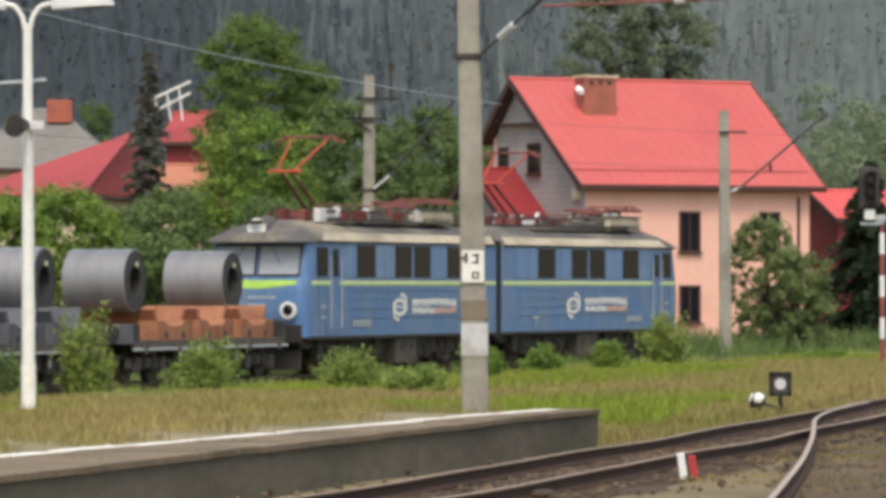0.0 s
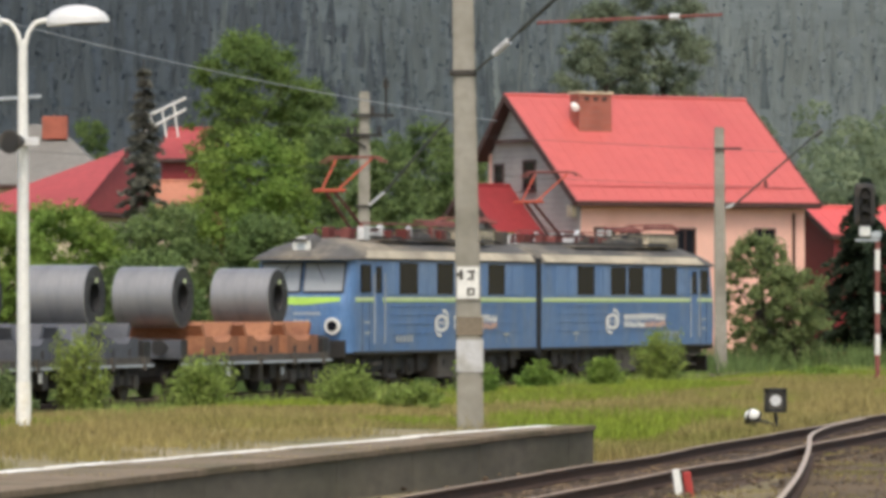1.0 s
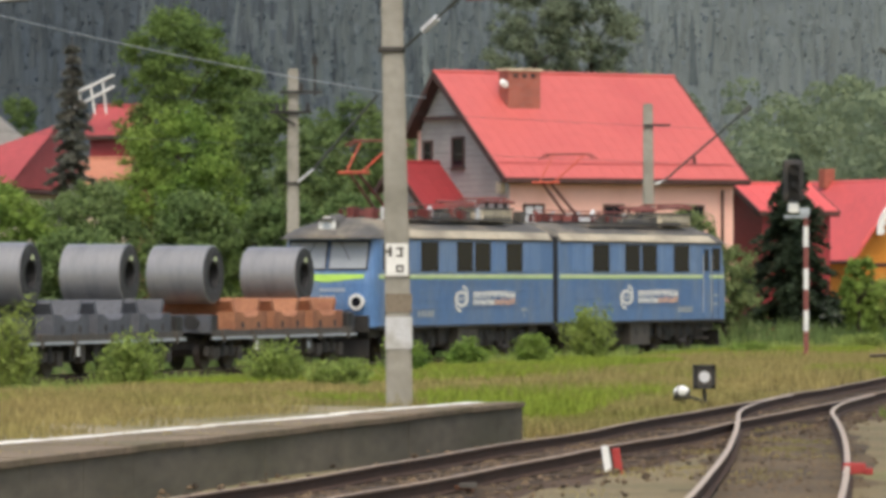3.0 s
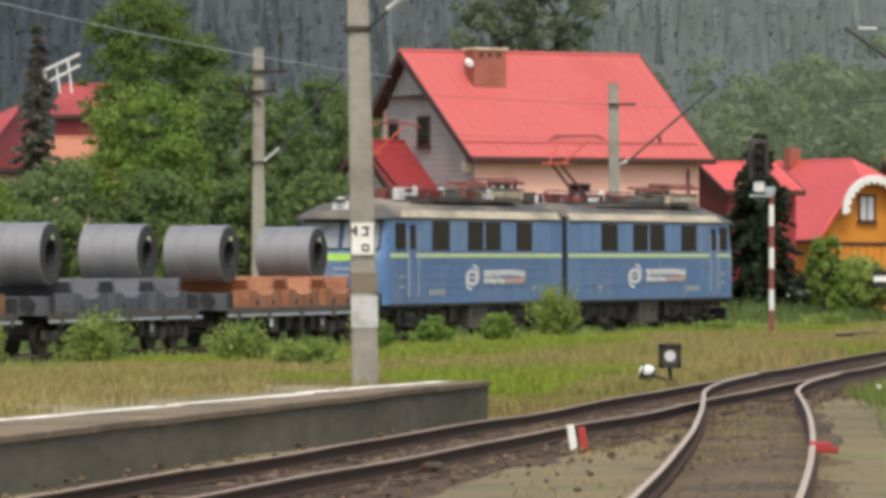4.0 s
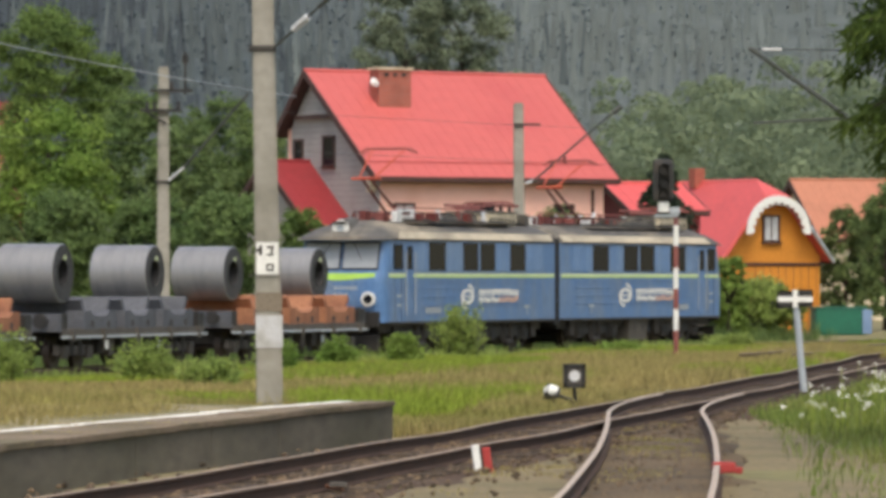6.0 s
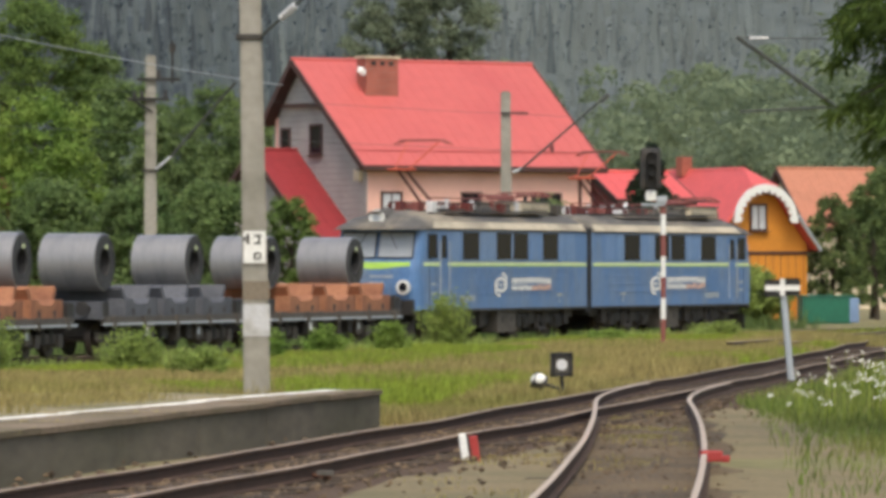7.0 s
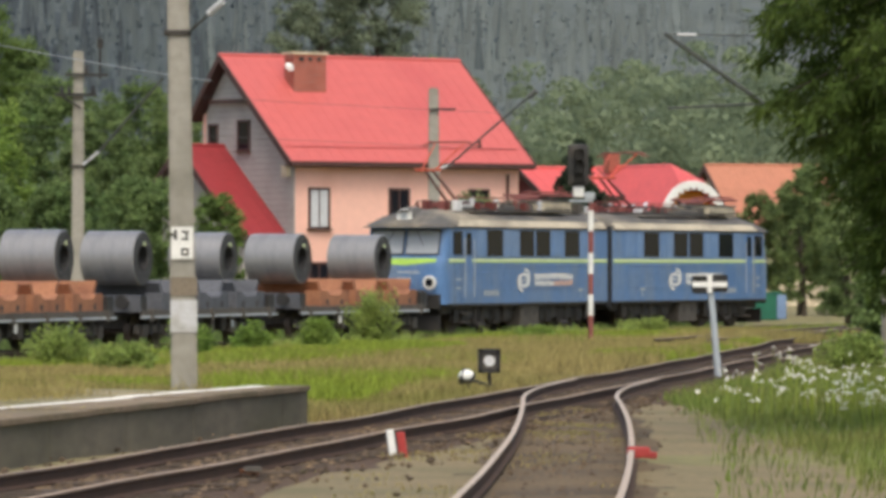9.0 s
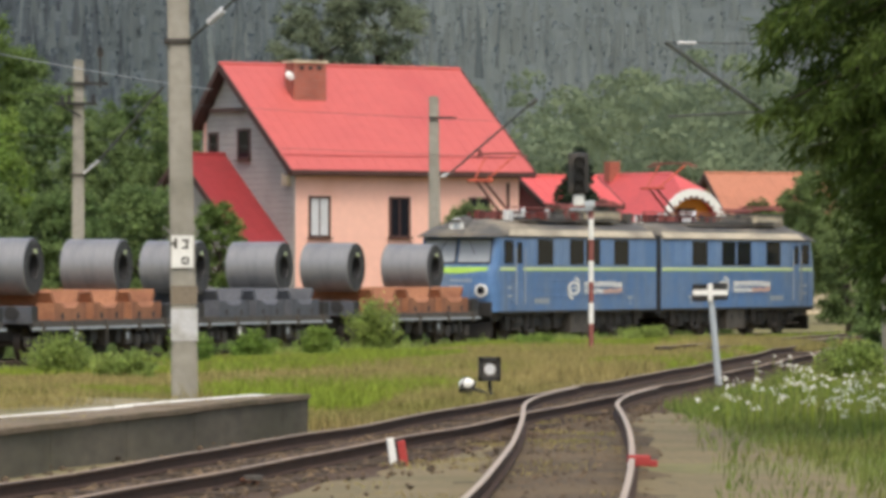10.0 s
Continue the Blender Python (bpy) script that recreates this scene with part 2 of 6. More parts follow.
def build_ground():
    xs = [-3000, -1200, -500, -220, -120] + [-80 + i * 2 for i in range(101)] + [160, 240, 400, 700, 1500, 3000]
    ys = [-1500, -400, -100, 0, 20] + [30 + i * 3 for i in range(72)] + [260, 290, 330, 370, 420, 470, 520, 580, 640, 700, 780, 850] + [900 + i * 100 for i in range(24)] + [4000]
    verts = [(x, y, ground_z(x, y)) for y in ys for x in xs]
    w = len(xs)
    faces = [(j * w + i, j * w + i + 1, (j + 1) * w + i + 1, (j + 1) * w + i) for j in range(len(ys) - 1) for i in range(w - 1)]
    tagged(raw("ground", verts, faces, GROUND, smooth=True), "grassy soil ground rising to a far wooded hill", "ground", kind="structure")


build_ground()


# ---- tracks ----
def rail_bars(track, pts, gauge=1.507, head=RAIL_TOP):
    """Two rails along the plan points, each a rusty web under a polished head."""
    for side in (-0.5, 0.5):
        run_l = []
        for i, p in enumerate(pts):
            a, b = pts[max(0, i - 1)], pts[min(len(pts) - 1, i + 1)]
            d = Vector((b[0] - a[0], b[1] - a[1], 0)).normalized()
            r = Vector((d.y, -d.x, 0))
            run_l.append((Vector((p[0], p[1], p[2])) + r * side * gauge, r))
        prof_web = [(-0.07, -0.17), (-0.07, -0.155), (-0.012, -0.135), (-0.012, -0.05), (-0.036, -0.035), (-0.036, -0.007), (0.036, -0.007), (0.036, -0.035), (0.012, -0.05), (0.012, -0.135), (0.07, -0.155), (0.07, -0.17)]
        prof_top = [(-0.036, -0.007), (-0.033, 0.0), (0.033, 0.0), (0.036, -0.007)]
        for name, prof, mat in (("rail", prof_web, RAIL_SIDE), ("rail_head", prof_top, head)):
            verts = [tuple(c + r * o + Vector((0, 0, z))) for c, r in run_l for o, z in prof]
            k = len(prof)
            closed = k if name == "rail" else k - 1
            faces = [(j * k + i, (j + 1) * k + i, (j + 1) * k + (i + 1) % k, j * k + (i + 1) % k) for j in range(len(pts) - 1) for i in range(closed)]
            if name == "rail":
                holder = raw(name, verts, faces, mat, track)
            else:
                raw(name, verts, faces, mat, holder)


def sleepers(track, pts, step=0.65, skip=None):
    bm = box(B(), 0, 0, -0.235, 0.24, 2.5, 0.13, bevel=0.012)
    me = mesh_of(bm, "sleeper", SLEEPER)
    at, rnd = 0.0, random.Random(5)
    for a, b in zip(pts, pts[1:]):
        a, b = Vector(a), Vector(b)
        d = b - a
        while at < d.length:
            ob = new("sleeper", me)
            ob.parent = track
            c = a + d * (at / d.length)
            ob.matrix_basis = Matrix.Translation((c.x, c.y, c.z + rnd.uniform(-0.012, 0.012))) @ pose(0, 0, 0, 0, 0, math.degrees(math.atan2(d.y, d.x)) + rnd.uniform(-1, 1))
            at += step
        at -= d.length


def bent(cs, y0, y1, step, dips=0.0, seed=0):
    """Plan points x = polynomial in y, with small dips at the joints."""
    out, y = [], y0
    while y <= y1:
        x = sum(c * (y / 100) ** i for i, c in enumerate(cs))
        out.append((x, y, dips * noise.noise((y * 0.13, seed, 0))))
        y += step
    return out


def ballast_bed(name, pts, wide, parent, mat=BALLAST, rough=1.0):
    verts, faces = [], []
    rnd = random.Random(3)
    offs = [-wide, -wide * 0.6, -wide * 0.2, wide * 0.2, wide * 0.6, wide]
    hs = [-0.30, -0.20, -0.19, -0.19, -0.20, -0.30]
    for i, p in enumerate(pts):
        a, b = pts[max(0, i - 1)], pts[min(len(pts) - 1, i + 1)]
        d = Vector((b[0] - a[0], b[1] - a[1], 0)).normalized()
        for o, h in zip(offs, hs):
            o += rnd.uniform(-0.15, 0.15)
            verts.append((p[0] + d.y * o, p[1] - d.x * o, h + rough * rnd.uniform(-0.015, 0.02)))
    k = len(offs)
    faces = [(j * k + i, j * k + i + 1, (j + 1) * k + i + 1, (j + 1) * k + i) for j in range(len(pts) - 1) for i in range(k - 1)]
    return raw(name, verts, faces, mat, parent, True)


MAIN_C = (-12.8858, 23.8163, -1.5228)
BRANCH_C = (-2.7970, 15.9129, -5.3635)
main_pts = bent(MAIN_C, 30, 175, 1.5, 0.05, 1)
branch_pts = bent(BRANCH_C, 30, 81, 1.5, 0.03, 2)
branch_pts += [(6.645 + 0.0712 * (y - 82) + 0.0052 * (y - 82) ** 2, y, 0.0) for y in (82.5, 84, 85.5, 87, 88.5, 90, 91.5, 93, 94.5, 96)]


def build_tracks():
    t = thing("railway_track", "rusty curved railway track on dark wooden sleepers in dirty ballast", "railway track", kind="structure")
    ballast_bed("ballast", main_pts, 2.2, t)
    rail_bars(t, main_pts, head=RAIL_DULL)
    sleepers(t, [p for p in main_pts if 44 < p[1] < 150])
    t = thing("railway_track", "branch track with worn rails joining a turnout", "railway track", kind="structure")
    ballast_bed("sandy_path", [p for p in branch_pts if p[1] < 88], 4.6, t, PATH, 0.3).location.z = -0.025
    ballast_bed("dirt_bed", [p for p in branch_pts if p[1] < 88], 1.7, t, DIRT, 0.4).location.z = -0.012
    rail_bars(t, [(x, y, z + 0.004) for x, y, z in branch_pts])
    sleepers(t, [(x, y, z - 0.06) for x, y, z in branch_pts if 44 < y < 84])
    t = thing("railway_track", "curved track in tall grass under the passing train", "railway track", kind="structure")
    pts = [(*on_line(s)[:2], RAIL_Z) for s in range(-110, 200, 3)]
    ballast_bed("ballast", pts, 2.0, t).location.z = RAIL_Z
    rail_bars(t, pts)
    sleepers(t, [p for p in pts if 110 < p[1] < 185], 0.65)
    t = thing("railway_track", "shiny rail of a siding almost lost in grass", "railway track", kind="structure")
    pts = [(10.6 + 0.5 * i, 132.5 + 1.65 * i, 0.0) for i in range(9, 30)]
    rail_bars(t, pts)


build_tracks()


def stones(name, label, pts, count, spread, size, z, seed):
    """Loose angular stones strewn over a track bed: small squashed octahedra."""
    rng = np.random.default_rng(seed)
    p = np.array(pts)
    k = rng.integers(0, len(p) - 1, count)
    f = rng.uniform(0, 1, (count, 1))
    c = p[k] * (1 - f) + p[k + 1] * f
    c[:, 0] += rng.normal(size=count) * spread
    c[:, 2] = z
    six = np.array([(1, 0, 0), (-1, 0, 0), (0, 1, 0), (0, -1, 0), (0, 0, 0.7), (0, 0, -0.7)])
    v = c[:, None, :] + six[None] * rng.uniform(0.5, 1.5, (count, 6, 1)) * (size * rng.uniform(0.5, 1.6, (count, 1, 1)))
    tri = [(0, 2, 4), (2, 1, 4), (1, 3, 4), (3, 0, 4), (2, 0, 5), (1, 2, 5), (3, 1, 5), (0, 3, 5)]
    faces = [tuple(int(6 * i + q) for q in f_) for i in range(count) for f_ in tri]
    tagged(raw(name, v.reshape(-1, 3).tolist(), faces, STONE), label, "stones", kind="stuff")


stones("ballast_stones", "loose brown ballast stones along the main track", [q for q in main_pts if 44 < q[1] < 100], 5200, 0.95, 0.032, -0.18, 61)
stones("path_stones", "scattered stones on the dirt between branch rails", [q for q in branch_pts if 44 < q[1] < 86], 900, 0.5, 0.022, -0.2, 62)


# ---- the platform ----
SAND = material("dry_sandy_soil", (0.28, 0.23, 0.135), 0.95, 0.3, 0.45, second=(0.15, 0.135, 0.06), amount=0.75, bump=0.5, fine=25)

def build_platform():
    t = thing("platform", "low concrete station platform with a worn white edge line and weeds", "platform", kind="structure")
    a, b = Vector((-10.1, 25.0, 0.35)), Vector((2.30, 76.6, 0.35))
    d = (b - a).normalized()
    n = Vector((-d.y, d.x, 0))
    length = (b - a).length
    rnd = random.Random(8)
    def inset(p):
        """How far the white line stands in from the edge: it runs towards the corner."""
        return max(0.45, min(2.6, 1.9 - (p.y - 50) * 0.055))

    # edge wall in cast lengths, each a little out of line
    x, step = 0.0, 1.9
    while x < length - 0.1:
        e = min(step, length - x)
        bm = B()
        p0, p1 = a + d * (x + 0.003), a + d * (x + e - 0.003)
        j = n * rnd.uniform(-0.005, 0.005)
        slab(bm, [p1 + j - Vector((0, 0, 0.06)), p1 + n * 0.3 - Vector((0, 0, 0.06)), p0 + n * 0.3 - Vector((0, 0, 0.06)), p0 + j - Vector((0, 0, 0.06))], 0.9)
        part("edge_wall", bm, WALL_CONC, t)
        bm = B()
        up = Vector((0, 0, rnd.uniform(-0.007, 0.007)))
        slab(bm, [p1 - n * 0.04 + up, p1 + n * inset(p1) + up, p0 + n * inset(p0) + up, p0 - n * 0.04 + up], 0.07)
        part("edge_slab", bm, SLAB, t)
        bm = B()
        q0, q1 = p0 + d * rnd.uniform(0, 0.12), p1 - d * rnd.uniform(0, 0.5)
        if q0.y > 40:
            o, w1, w0 = 0.003, inset(q1), inset(q0)
            wd = rnd.uniform(0.22, 0.34)
            slab(bm, [q1 + n * (w1 + o) + up, q1 + n * (w1 + wd) + up, q0 + n * (w0 + wd) + up, q0 + n * (w0 + o) + up], 0.05)
            part("white_line", bm, LINE, t)
        x += e
    # earth fill behind, falling to the ground
    verts, faces, rows_ = [], [], 60
    offs = [(0.4, 0.24), (1.0, 0.26), (2.5, 0.29), (4.0, 0.30), (7.0, 0.26), (9.0, 0.05), (11.0, -0.32)]
    for i in range(rows_ + 1):
        c = a + d * (length * i / rows_)
        fall = -0.02
        for o, z in offs:
            verts.append((c.x + n.x * o, c.y + n.y * o, z + fall + 0.03 * noise.noise((c.y * 0.7, o, 0)) * (o > 2.5)))
    k = len(offs)
    faces = [(j * k + i, (j + 1) * k + i, (j + 1) * k + i + 1, j * k + i + 1) for j in range(rows_) for i in range(k - 1)]
    raw("earth_fill", verts, faces, SAND, t, True)
    bm = B()
    e0 = b + Vector((0, 0, -0.06))
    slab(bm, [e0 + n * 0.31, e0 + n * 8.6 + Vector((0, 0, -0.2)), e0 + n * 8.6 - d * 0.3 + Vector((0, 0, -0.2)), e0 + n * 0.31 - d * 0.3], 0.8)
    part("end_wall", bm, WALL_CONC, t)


build_platform()


# ---- locomotive ----
LEN = 15.3


def loco_section():
    """One half of the double locomotive: cab face at x=-LEN/2, coupling end at +LEN/2, rail top z=0."""
    t = thing("locomotive", "blue double-unit electric locomotive half with lime stripe and grimy grey roof", "locomotive", group="locomotive halves")
    h = LEN / 2
    zs = [0.75, 0.95, 1.5, 2.05, 2.2, 2.33, 2.42, 2.9, 3.3, 3.376]

    def face_x(z):
        return -h + (0.0 if z < 2.1 else 0.34 * (z - 2.1) / 1.27) + (0.05 if z < 1 else 0)

    loops = [(0.0, 0.80), (0.05, 0.90), (0.16, 0.965), (0.38, 1.0), (None, 1.0)]
    bm = B()
    grid = []
    for dx, sc in loops:
        row = []
        for sy in (-1, 1):
            for z in (zs if sy < 0 else zs[::-1]):
                x = h if dx is None else face_x(z) + dx
                row.append(bm.verts.new((x, sy * 1.5 * sc, z)))
        grid.append(row)
    k = len(grid[0])
    for r0, r1 in zip(grid, grid[1:]):
        for i in range(k - 1):
            bm.faces.new((r0[i], r1[i], r1[i + 1], r0[i + 1]))
    for row, flip in ((grid[0], False), (grid[-1], True)):
        for i in range(len(zs) - 1):
            q = (row[i], row[i + 1], row[k - 2 - i], row[k - 1 - i])
            bm.faces.new(q if flip else q[::-1])
    bmesh.ops.recalc_face_normals(bm, faces=bm.faces)
    body = part("body", bm, BLUE, t, smooth=False)
    # roof: arched, drooping into a visor over the windscreen
    bm = B()
    prof = [(-1.54, 3.37), (-1.52, 3.42), (-1.38, 3.64), (-1.05, 3.84), (-0.6, 3.98), (0, 4.03), (0.6, 3.98), (1.05, 3.84), (1.38, 3.64), (1.52, 3.42), (1.54, 3.37)]
    xs = [(-h - 0.26, 0.05, 0.90), (-h - 0.2, 0.2, 0.93), (-h + 0.1, 0.48, 0.97), (-h + 0.6, 0.78, 1.0), (-h + 1.3, 0.97, 1.0), (-h + 2.4, 1.0, 1.0), (-h + 7, 1.0, 1.0), (h - 0.25, 1.0, 1.0), (h, 0.9, 0.99)]
    rows_ = [[bm.verts.new((x, y * wsc, 3.37 + (z - 3.37) * hs)) for y, z in prof] for x, hs, wsc in xs]
    for r0, r1 in zip(rows_, rows_[1:]):
        for i in range(len(prof) - 1):
            bm.faces.new((r0[i], r1[i], r1[i + 1], r0[i + 1]))
    bm.faces.new(rows_[0])
    bm.faces.new(rows_[-1][::-1])
    for r0, r1 in zip(rows_, rows_[1:]):
        bm.faces.new((r0[0], r0[-1], r1[-1], r1[0]))
    bmesh.ops.recalc_face_normals(bm, faces=bm.faces)
    roof = part("roof", bm, ROOF_GREY, t, "grey roof with beige dust and soot", smooth=True)
    for sy in (-1, 1):
        part("roof_edge", slab(B(), [(-h + 1.2, sy * 1.53, 3.425), (h - 0.2, sy * 1.53, 3.425), (h - 0.2, sy * 1.385, 3.655), (-h + 1.6, sy * 1.385, 3.655)][::-sy], 0.012), DUST, roof, "beige dusty roof edge")
        part("gutter", box(B(), 0.3, sy * 1.515, 3.385, LEN - 0.9, 0.05, 0.05, bevel=0.01), BLACK, roof)
    # stripe and sides
    for sy in (-1, 1):
        part("stripe", box(B(), 0.2, sy * 1.502, 2.265, LEN - 0.5, 0.012, 0.10), PALE, body, "pale yellow-green stripe")
        part("stripe_edge", box(B(), 0.2, sy * 1.501, 2.20, LEN - 0.5, 0.012, 0.035), LIME, body)
        for z in (1.28, 1.55, 1.82, 2.06):
            part("rib", box(B(), 0.9, sy * 1.502, z, LEN - 4.6, 0.03, 0.035, bevel=0.008), BLUE, body)
        part("sill", box(B(), 0.1, sy * 1.49, 0.73, LEN - 0.5, 0.06, 0.09, bevel=0.015), BLACK, body)
        for u, wide in ((4.5, 1.45), (7.45, 1.36), (8.97, 1.36), (11.75, 1.45)):
            w = part("window", box(B(), u - h, sy * 1.5, 2.86, wide + 0.1, 0.03, 1.0, bevel=0.012), BLUE_LIGHT, body)
            part("pane", box(B(), u - h, sy * 1.508, 2.86, wide, 0.03, 0.92), GLASS_DARK, w)
        for u, wide in ((3.3, 0.5), (5.65, 0.5), (6.3, 0.4), (10.1, 0.45), (10.65, 0.3), (12.85, 0.4), (13.7, 0.8)):
            lv = part("louvre", box(B(), u - h, sy * 1.502, 2.86, wide, 0.024, 0.92, bevel=0.008), BLUE_LIGHT, body)
            for j in range(max(2, int(wide / 0.14))):
                n_ = max(2, int(wide / 0.14))
                part("slat", box(B(), u - h + (j - (n_ - 1) / 2) * wide / n_, sy * 1.515, 2.86, 0.05, 0.02, 0.86), BLUE, lv)
        # cab door with handrails, cab side window
        d = part("cab_door", box(B(), 2.15 - h, sy * 1.503, 2.02, 0.62, 0.03, 2.3, bevel=0.015), BLUE, body)
        part("door_window", box(B(), 2.15 - h, sy * 1.515, 2.82, 0.42, 0.02, 0.75, bevel=0.03), GLASS_DARK, d)
        for e in (-0.4, 0.4):
            part("handrail", rod(B(), (2.15 - h + e, sy * 1.56, 1.0), (2.15 - h + e, sy * 1.56, 3.0), 0.022, n=6), GALV, body)
        part("cab_window", box(B(), 1.2 - h, sy * 1.505, 2.85, 0.75, 0.03, 0.8, bevel=0.04), GLASS_DARK, body)
        for u in (0.95, 1.5):
            part("seam", box(B(), u - h, sy * 1.503, 2.0, 0.02, 0.01, 2.4), BLACK, body)
        # emblem and lettering shapes
        em = B()
        lx = (7.15 if sy < 0 else 9.5) - h
        dirx = -sy
        ring_n = 24
        for i in range(ring_n):
            p, q = math.tau * i / ring_n, math.tau * (i + 1) / ring_n
            fan(em, [(lx + 2.3 * r_ * math.cos(a_), sy * 1.523, 1.56 + r_ * math.sin(a_)) for r_, a_ in ((0.15, p), (0.26, p), (0.26, q), (0.15, q))])
        em2 = part("emblem", em, WHITE, body, "white ring emblem with two curved arrows")
        for a0, cz, up_ in ((100, 1.72, 1), (280, 1.40, -1)):
            arc = B()
            for i in range(6):
                p, q = radians(a0 - i * 24), radians(a0 - (i + 1) * 24)
                w0, w1 = 0.06 - 0.008 * i, 0.06 - 0.008 * (i + 1)
                fan(arc, [(lx + dirx * up_ * (0.12 + 2.0 * r_ * math.cos(a_) * up_), sy * 1.526, cz + r_ * math.sin(a_)) for r_, a_ in ((0.2 - w0, p), (0.2 + w0, p), (0.2 + w1, q), (0.2 - w1, q))])
            part("swirl", arc, WHITE, em2)
        for e in (-0.22, 0.0, 0.22):
            part("emblem_core", box(B(), lx + e, sy * 1.524, 1.56, 0.12, 0.004, 0.1), WHITE, em2)
        at_, bars = 1.0, random.Random(31)
        for i in range(10):
            wd = bars.uniform(0.26, 0.38)
            for z, mt, hh in ((1.69, WHITE, 0.2), (1.46, LETTER_RED if i > 4 else WHITE, 0.17)):
                part("letter_bar", box(B(), lx + dirx * (at_ + wd / 2), sy * 1.523, z + bars.uniform(-0.015, 0.015), wd, 0.006, hh), mt, body)
                part("letter_gap", box(B(), lx + dirx * (at_ + wd * bars.uniform(0.35, 0.65)), sy * 1.525, z + bars.choice((-0.05, 0.05)), wd * 0.3, 0.006, hh * 0.45), BLUE, body)
            at_ += wd + 0.05
        for i in range(5):
            part("number_bar", box(B(), 3.6 - h + i * 0.28, sy * 1.523, 1.12, 0.2, 0.006, 0.2), GALV, body)
        for u in (12.6,):
            part("mark", box(B(), u - h, sy * 1.523, 1.2, 0.5, 0.006, 0.1), GALV, body)
            part("mark", box(B(), u - h, sy * 1.523, 1.02, 0.08, 0.006, 0.2), GALV, body)
        for z in (1.3, 1.6):
            part("cab_mark", box(B(), 1.25 - h, sy * 1.523, z, 0.4, 0.006, 0.08), GALV, body)
    # the cab face
    fx = -h
    lean = math.degrees(math.atan2(0.34, 1.27))
    for sy in (-1, 1):
        w = part("windscreen", box(B(), 0, 0, 0, 0.05, 1.26, 0.90, pose(-h + 0.19, sy * 0.66, 2.87, 0, lean, 0), bevel=0.02), RUBBER, body)
        part("windscreen_pane", box(B(), 0, 0, 0, 0.05, 1.17, 0.81, pose(-h + 0.175, sy * 0.66, 2.87, 0, lean, 0)), GLASS_CAB, w)
        part("wiper", rod(B(), (-h + 0.22, sy * 0.4, 3.28), (-h + 0.12, sy * 0.7, 2.75), 0.012, n=5), BLACK, w)
        # low headlights in white rings
        hl = part("headlight", rod(B(), (fx - 0.14, sy * 1.02, 1.5), (fx + 0.1, sy * 1.02, 1.5), 0.24, 0.2, 18), WHITE, body, "round headlight in a white ring")
        part("lamp_glass", rod(B(), (fx - 0.16, sy * 1.02, 1.5), (fx - 0.10, sy * 1.02, 1.5), 0.15, n=16), GLASS_DARK, hl)
        bf = part("buffer", rod(rod(B(), (fx - 0.1, sy * 0.875, 1.02), (fx - 0.55, sy * 0.875, 1.02), 0.11, n=12), (fx - 0.55, sy * 0.875, 1.02), (fx - 0.6, sy * 0.875, 1.02), 0.23, n=16), BLACK, t)
    arc = B()
    for i in range(12):
        y0, y1 = -1.2 + i * 0.2, -1.0 + i * 0.2
        zt = lambda y: 2.32
        zb = lambda y: 2.20 - 0.11 * math.exp(-((y / 0.75) ** 2))
        ex = lambda z: -h - 0.012 + (0 if z < 2.1 else 0.34 * (z - 2.1) / 1.27)
        fan(arc, [(ex(zb(y0)), y0, zb(y0)), (ex(zt(y0)), y0, zt(y0)), (ex(zt(y1)), y1, zt(y1)), (ex(zb(y1)), y1, zb(y1))])
    part("front_stripe", arc, LIME, body, "bright lime curved stripe")
    for i in range(6):
        part("front_bar", box(B(), fx - 0.01, 0.15 - i * 0.14, 1.85, 0.012, 0.1, 0.1), GALV, body)
    for i in range(3):
        part("front_bar", box(B(), fx - 0.01, 0.15 - i * 0.18, 1.66, 0.012, 0.13, 0.06), GALV, body)
    tl = part("top_headlight", rod(B(), (fx + 0.12, 0, 3.76), (fx + 0.9, 0, 3.8), 0.28, 0.32, 18), ROOF_GREY, t, "round roof headlight with its chrome gleam painted white")
    # White disc and black bar stand in for the chrome's bright and dark reflections.
    bm = rod(B(), (fx + 0.06, 0, 3.76), (fx + 0.16, 0, 3.76), 0.27, n=18)
    part("reflector", bm, WHITE, tl)
    part("reflector_glass", rod(B(), (fx + 0.04, 0.0, 3.74), (fx + 0.065, 0.0, 3.74), 0.12, n=14), GALV, tl)
    part("dark_lamp_top", box(B(), fx + 0.03, 0, 3.93, 0.12, 0.42, 0.08, bevel=0.03), BLACK, tl)
    part("buffer_beam", box(B(), fx + 0.05, 0, 0.85, 0.16, 2.7, 0.5, bevel=0.03), BLACK, t)
    part("coupling_hook", box(B(), fx - 0.2, 0, 0.98, 0.4, 0.1, 0.12, bevel=0.02), BLACK, t)
    part("snow_plough", box(B(), fx + 0.25, 0, 0.12, 0.1, 2.5, 0.55, bevel=0.03), BLACK, t)
    for sy in (-1, 1):
        for z in (0.12, 0.42):
            part("cab_step", box(B(), 2.15 - h, sy * 1.38, z, 0.5, 0.25, 0.05, bevel=0.01), FRAME, t)
    # gangway at the coupling end
    part("gangway", box(B(), h + 0.14, 0, 2.05, 0.28, 2.94, 3.0, bevel=0.06), RUBBER, t)
    # underframe
    part("underframe", box(B(), 0, 0, 0.6, LEN - 1.0, 2.3, 0.36, bevel=0.03), BLACK, t)
